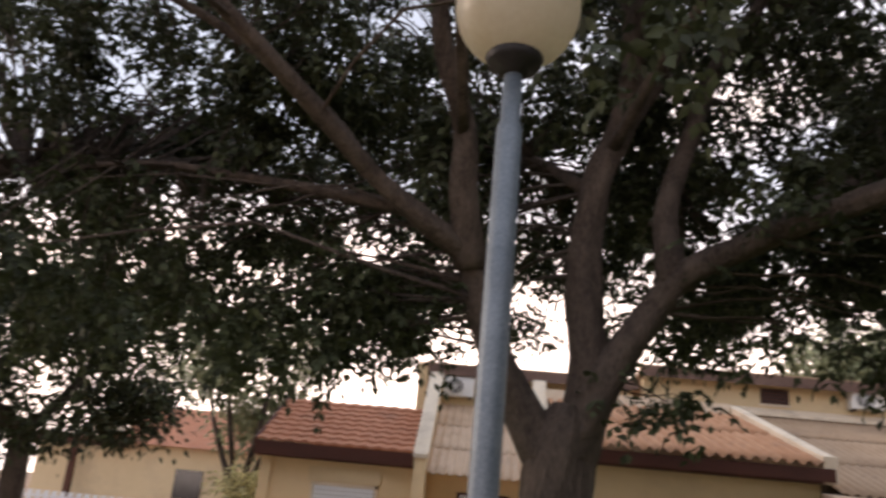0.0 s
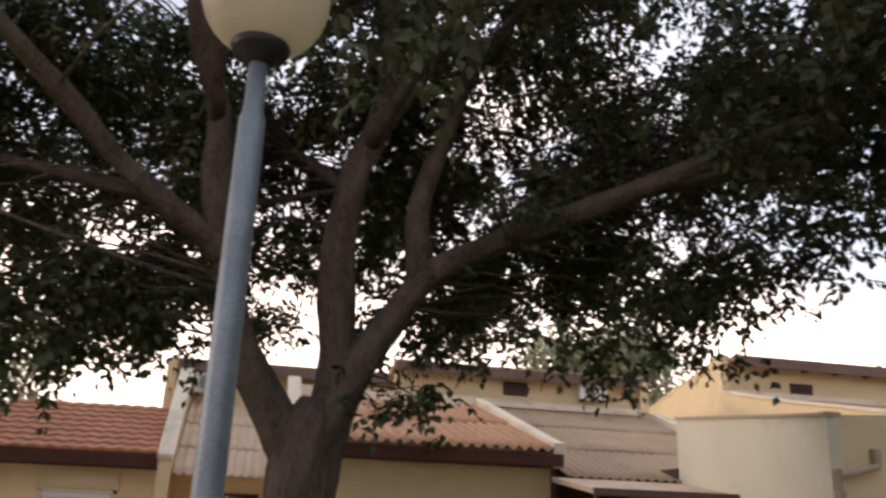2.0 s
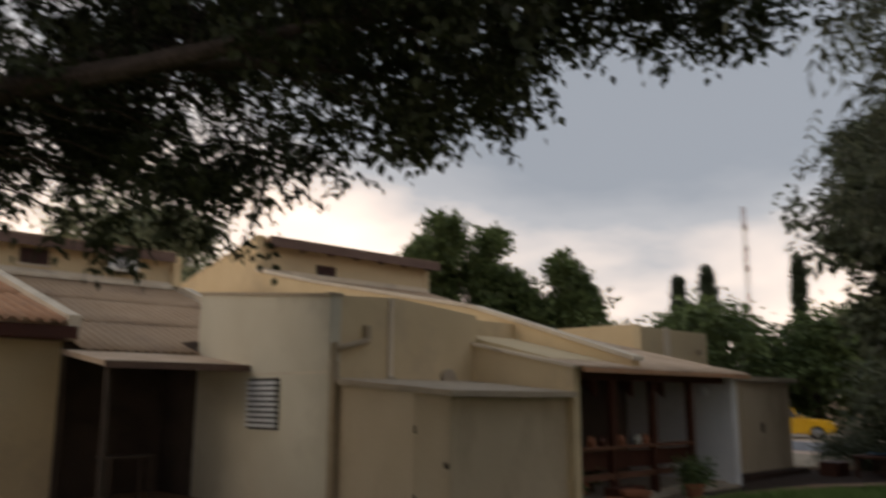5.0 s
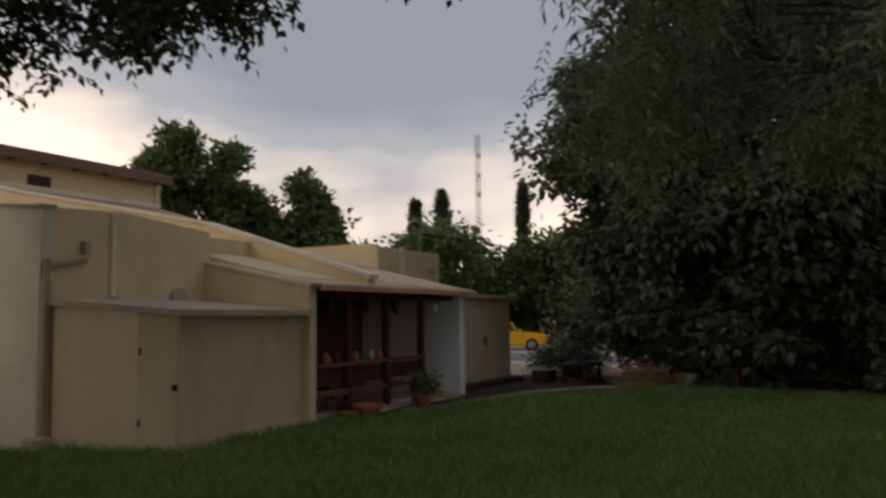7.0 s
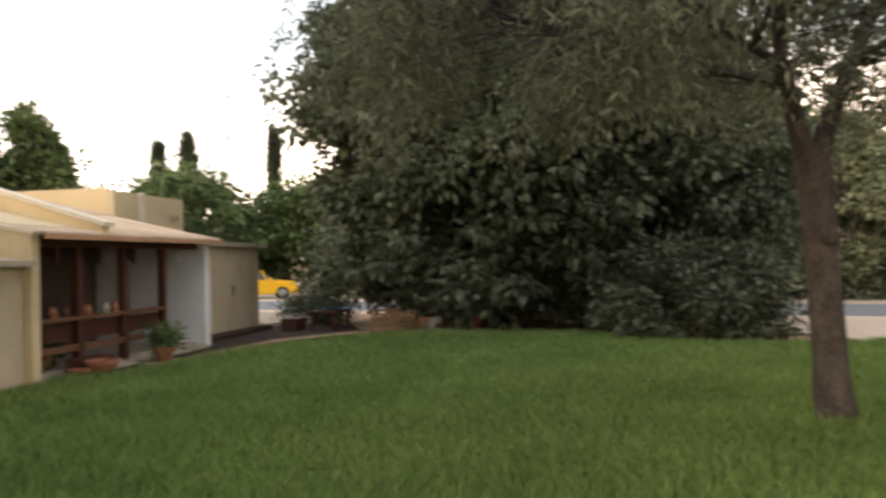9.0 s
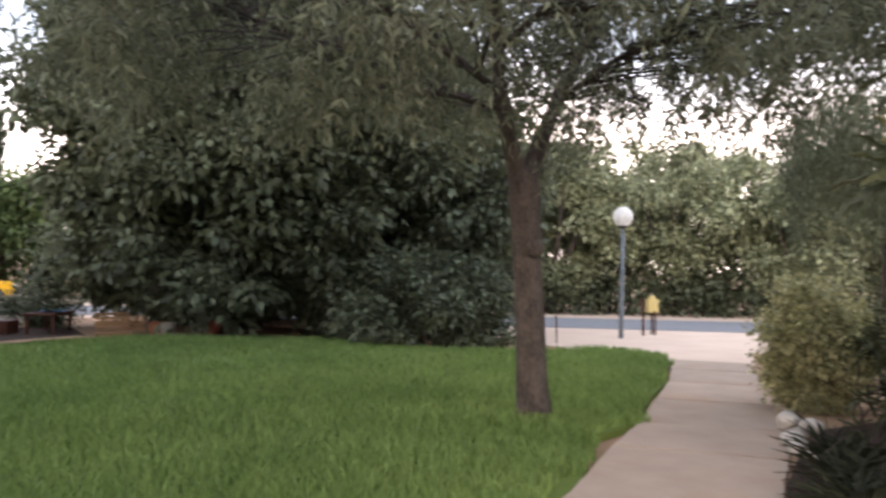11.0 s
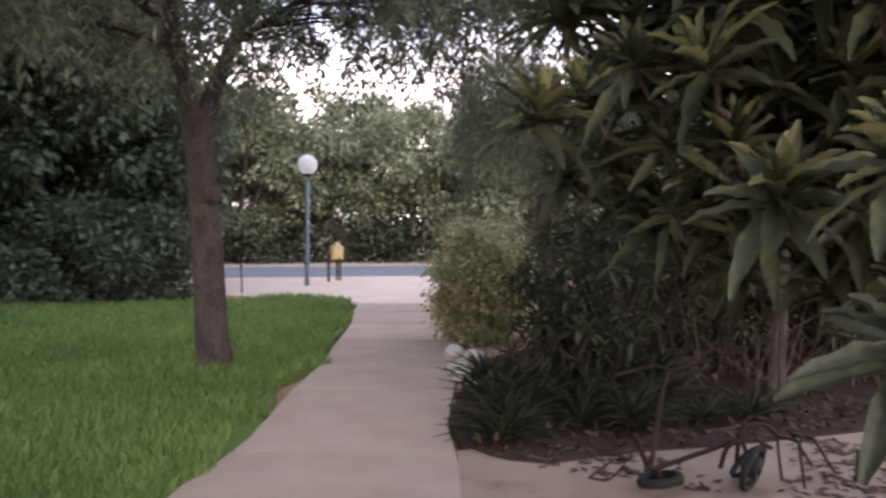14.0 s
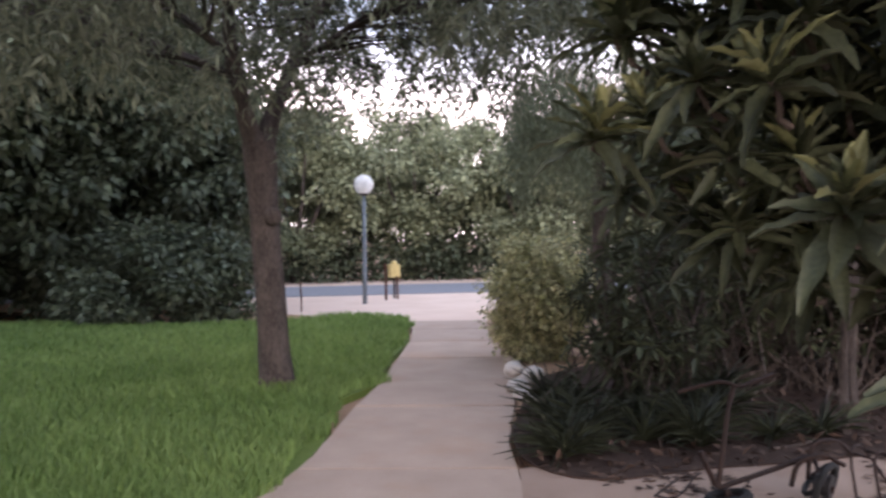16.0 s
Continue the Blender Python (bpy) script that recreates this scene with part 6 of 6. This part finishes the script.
solo("porch_step", box(12.9, 7.62, -0.06, 16.1, 7.94, 0.06, bevel=0.015), CONCRETE, "low pale concrete step of the porch", "step", (14.5, 7.8, 0))
bench = thing("porch_bench", "dark wooden bench on the porch", "bench", (12.2, 9.4, 0.1))
part("seat", box(11.5, 9.2, 0.5, 13.0, 9.6, 0.55, bevel=0.01), BROWNWOOD, bench)
for x in (11.55, 12.9):
    for y in (9.22, 9.54):
        part("leg", box(x, y, 0.1, x + 0.06, y + 0.05, 0.5), BROWNWOOD, bench)
for k, (x, c_) in enumerate(((11.75, CLAY), (12.05, BROWNWOOD), (12.6, CLAY), (13.1, GREYPANEL), (13.35, CLAY))):
    solo("jar", lathe([(0, 0), (0.06, 0), (0.075, 0.08), (0.05, 0.14), (0.055, 0.17), (0, 0.17)], (x, 7.96, 0.9), 14), c_, "small clay jar on the porch rail", "jar", (x, 7.96, 0.9), group="jars on the rail")
solo("earth_kerb", box(16.5, 8.05, -0.05, 20.4, 8.38, 0.12, bevel=0.04), MULCH, "low dark earth kerb against the store", "kerb", (18.4, 8.2, 0))
simple_tree("grey_shrub", "low grey-green shrub by the parking", (22.6, 7.6, -0.08), 0.2, 0.05, (22.6, 7.6, 0.45), (1.5, 0.9, 0.7), 220, LEAF_PEPPER, 53, 26, 0.16, 0.12, 0.025, gap=0.2, hollow=0.5)


# pallets, table and clutter at the edge of the lawn
def pallet(m):
    t = thing("pallet", "pale wooden pallet leaning in the clutter", "pallet", (0, 0, 0), group="pallets")
    for k in range(6):
        part("board", box(-0.6, -0.4 + k * 0.145, 0.1, 0.6, -0.3 + k * 0.145, 0.12), PALEWOOD, t)
    for y in (-0.4, -0.03, 0.35):
        part("bearer", box(-0.6, y, 0.0, 0.6, y + 0.08, 0.1), PALEWOOD, t)
    t.matrix_basis = m
    return t


pl = pallet(pose(20.35, 5.1, 0.2, 76, 0, -58) @ Matrix.Scale(0.65, 4))
copy_thing(pl, pose(20.85, 4.75, 0.2, 72, 0, -75) @ Matrix.Scale(0.65, 4))
tb = thing("work_table", "dark low table with a blue tarpaulin", "table", (20.6, 6.6, -0.08))
part("top", box(19.9, 6.2, 0.42, 21.2, 6.9, 0.47, bevel=0.01), BROWNWOOD, tb)
for x in (19.95, 21.1):
    for y in (6.25, 6.8):
        part("leg", box(x, y, -0.08, x + 0.06, y + 0.06, 0.42), BROWNWOOD, tb)
solo("tarpaulin", sheet_grid(20.1, 6.22, 20.9, 6.75, 10, 8, 0.5, 0.05, 4.0), BLUETARP, "crumpled blue tarpaulin on the low table", "tarpaulin", (20.5, 6.4, 0.47))
solo("planter_box", box(19.8, 7.2, -0.08, 20.5, 7.6, 0.3, bevel=0.02), BROWNWOOD, "dark wooden planter box at the lawn edge", "planter", (20.1, 7.4, -0.08))
for k, (x, y, z, m) in enumerate(((20.7, 3.9, 0.27, GREYPANEL), (21.6, 3.4, 0.27, GREYPANEL), (21.5, 3.0, 0.27, RED), (20.9, 4.2, 0.27, CLAY))):
    solo("bucket", lathe([(0, 0), (0.15, 0), (0.19, 0.3), (0.2, 0.32), (0.18, 0.32), (0.14, 0.03), (0, 0.03)], (x, y, z - 0.35), 16), m, "plastic bucket in the clutter under the tree", "bucket", (x, y, z - 0.35), group="buckets")


def car(at, yaw, paint, label, length=4.1):
    """A small hatchback: shaped body, glass, wheels with rims, lights, bumpers."""
    t = thing("car", label, "car", at, group="parked cars")
    s = length / 4.1
    body = prism([(-2.0, 0.32), (-2.03, 0.62), (-1.9, 0.86), (-0.75, 0.96), (1.55, 0.98), (1.98, 0.9), (2.04, 0.6), (2.0, 0.3), (1.65, 0.26), (-1.7, 0.26)], "y", -0.84, 0.84)
    bmesh.ops.bevel(body, geom=[e_ for e_ in body.edges], offset=0.06, segments=3, affect="EDGES")
    cabin = prism([(-0.95, 0.93), (-0.15, 1.40), (0.3, 1.47), (1.1, 1.45), (1.78, 0.95)], "y", -0.74, 0.74)
    for v in cabin.verts:
        if v.co.z > 1.2:
            v.co.y *= 0.8
    bmesh.ops.bevel(cabin, geom=[e_ for e_ in cabin.edges], offset=0.05, segments=3, affect="EDGES")
    roof = prism([(-0.2, 1.40), (0.3, 1.485), (1.1, 1.465), (1.3, 1.36), (1.1, 1.42), (0.3, 1.44)], "y", -0.62, 0.62)
    M = pose(0, 0, 0, 0, 0, yaw) @ Matrix.Scale(s, 4)

    def add(name, bm, m_, label_="", parent=None, smooth=False):
        bmesh.ops.transform(bm, matrix=Matrix.Translation(at) @ M, verts=bm.verts)
        return part(name, bm, m_, parent or t, label_, smooth)
    bd = add("body", body, paint)
    add("glazing", cabin, GLASS)
    add("roof", roof, paint)
    for sy in (-1, 1):
        for k, (x0, x1) in enumerate(((-0.3, -0.22), (0.52, 0.6), (1.28, 1.36))):
            add("pillar", prism([(x0 - 0.25 * (k == 0), 0.95), (x1 - 0.25 * (k == 0), 0.95), (x1, 1.43), (x0, 1.43)], "y", sy * 0.62, sy * 0.72), paint)
        add("mirror", box(-0.75, sy * 0.9 - 0.08, 0.95, -0.6, sy * 0.9 + 0.08, 1.08, bevel=0.03), paint)
        add("headlight", box(-2.03, sy * 0.62 - 0.16, 0.64, -1.9, sy * 0.62 + 0.16, 0.78, bevel=0.03), SHUTTER)
        add("tail_light", box(1.95, sy * 0.66 - 0.12, 0.66, 2.05, sy * 0.66 + 0.12, 0.88, bevel=0.02), RED)
        for x in (-1.25, 1.25):
            w = lathe([(0.0, -0.1), (0.2, -0.1), (0.3, -0.09), (0.32, 0.0), (0.3, 0.09), (0.2, 0.1), (0, 0.1)], sides=24)
            bmesh.ops.transform(w, matrix=Matrix.Translation((x, sy * 0.78, 0.32)) @ Matrix.Rotation(radians(90), 4, "X"), verts=w.verts)
            wh = add("wheel", w, TYRE, "", None, True)
            r = lathe([(0.0, 0.02), (0.05, 0.03), (0.18, 0.01), (0.2, 0.0)], sides=16)
            bmesh.ops.transform(r, matrix=Matrix.Translation((x, sy * 0.885, 0.32)) @ Matrix.Rotation(radians(-90 * sy), 4, "X"), verts=r.verts)
            add("rim", r, RIM, "", wh)
    add("bumper", box(-2.08, -0.7, 0.32, -1.98, 0.7, 0.5, bevel=0.03), BLACKPLASTIC)
    add("bumper", box(1.98, -0.7, 0.32, 2.08, 0.7, 0.5, bevel=0.03), BLACKPLASTIC)


car((38.8, 16.6, -0.09), 115, YELLOWCAR, "yellow hatchback parked beyond the store")
car((26.3, 0.9, -0.09), 88, WHITECAR, "white hatchback parked behind the tree")
solo("parking", polygon_slab([(22.5, 9.0), (30.0, 7.0), (44.0, 10.0), (50.0, 26.0), (33.0, 26.0), (24.0, 16.0)], -0.088, -0.03), CONCRETE, "pale paved parking beyond the store", "parking", kind="structure")

# lattice mast
mast = thing("lattice_mast", "distant red and white lattice mast", "mast", (226, 107, -0.09))
H, wd = 57.0, 2.6
for k in range(9):
    z0, z1 = H * k / 9, H * (k + 1) / 9
    bm = bmesh.new()
    half = lambda z: 0.55 + (wd - 0.55) * max(0.0, 1 - z / 22) ** 1.3
    for sx, sy in ((-1, -1), (1, -1), (1, 1), (-1, 1)):
        add_tube(bm, [(226 + sx * half(z), 107 + sy * half(z), z) for z in (z0, (z0 + z1) / 2, z1)], 0.07, 5)
    for j in range(4):
        za, zb = z0 + (z1 - z0) * j / 4, z0 + (z1 - z0) * (j + 1) / 4
        a0, a1 = half(za), half(zb)
        ring = [(-1, -1), (1, -1), (1, 1), (-1, 1), (-1, -1)]
        for (px, py), (qx, qy) in zip(ring, ring[1:]):
            add_tube(bm, [(226 + px * a0, 107 + py * a0, za), (226 + qx * a1, 107 + qy * a1, zb)], 0.05, 4)
            add_tube(bm, [(226 + px * a1, 107 + py * a1, zb), (226 + qx * a1, 107 + qy * a1, zb)], 0.05, 4)
    part("mast_section", bm, MASTMAT if k % 2 == 0 else ACWHITE, mast)
for z in (38, 44, 50):
    part("antenna", box(226.6, 106.4, z, 227.1, 107.6, z + 1.6, bevel=0.05), ACWHITE, mast)

# far house on the other side of the lane
fh = thing("far_house", "pale house behind the trees across the lane", "house", (-12, 32, 0), group="row houses")
part("wall", box(-16, 30, -0.08, -6.5, 36, 3.0), STUCCO, fh)
part("roof", prism([(29.6, 2.95), (33.0, 4.6), (36.4, 2.95)], "x", -13.2, -6.3), TILE, fh)
part("fascia", box(-16.4, 29.4, 2.75, -12.5, 29.6, 3.05), FASCIA, fh)
part("window", box(-10.8, 29.94, 1.2, -9.8, 30.01, 2.2), GLASS, fh)
part("porch_post", box(-14.5, 29.4, -0.08, -14.3, 29.6, 2.8), BROWNWOOD, fh)
fence = thing("fence", "white slatted fence in front of the far house", "fence", (-11, 26, 0))
for k in range(42):
    part("slat", box(-17 + k * 0.26, 26.0, -0.08, -16.84 + k * 0.26, 26.04, 1.15), SHUTTER, fence)
for z in (0.2, 0.95):
    part("rail", box(-17, 26.04, z, -6, 26.08, z + 0.07), SHUTTER, fence)


# car under a pale cloth cover in front of the red-roofed house
def covered_car(at, lx, ly, h):
    bm = bmesh.new()
    bmesh.ops.create_uvsphere(bm, u_segments=48, v_segments=28, radius=1.0)
    sg = lambda v, p: math.copysign(abs(v) ** p, v)
    for v in bm.verts:
        x, y, z = v.co
        q = Vector((sg(x, 0.55) * lx, sg(y, 0.5) * ly, sg(z, 0.6)))
        top = h * (0.62 + 0.38 * math.exp(-((q.y + 0.2) / (0.55 * ly)) ** 4))
        q.z = max(0.0, q.z) * top
        q += v.normal * 0.035 * noise.noise(Vector((q.x * 2.2, q.y * 2.2, q.z * 0.8)))
        v.co = q + Vector((0, 0, 0.0))
    return solo_at(bm, at)


def solo_at(bm, at):
    ob = part("covered_car", bm, COVER, None, "", True)
    ob.matrix_basis = Matrix.Translation(at)
    return tagged(ob, "parked car under a pale beige cloth cover", "covered car")


COVER = mat("beige_cloth_cover", (0.42, 0.36, 0.28), (0.52, 0.46, 0.37), 0.9, 3, 60, 0.3, stain=(0.34, 0.29, 0.22), stain_scale=1.5)
covered_car((2.15, 10.6, -0.085), 0.95, 2.0, 1.4)
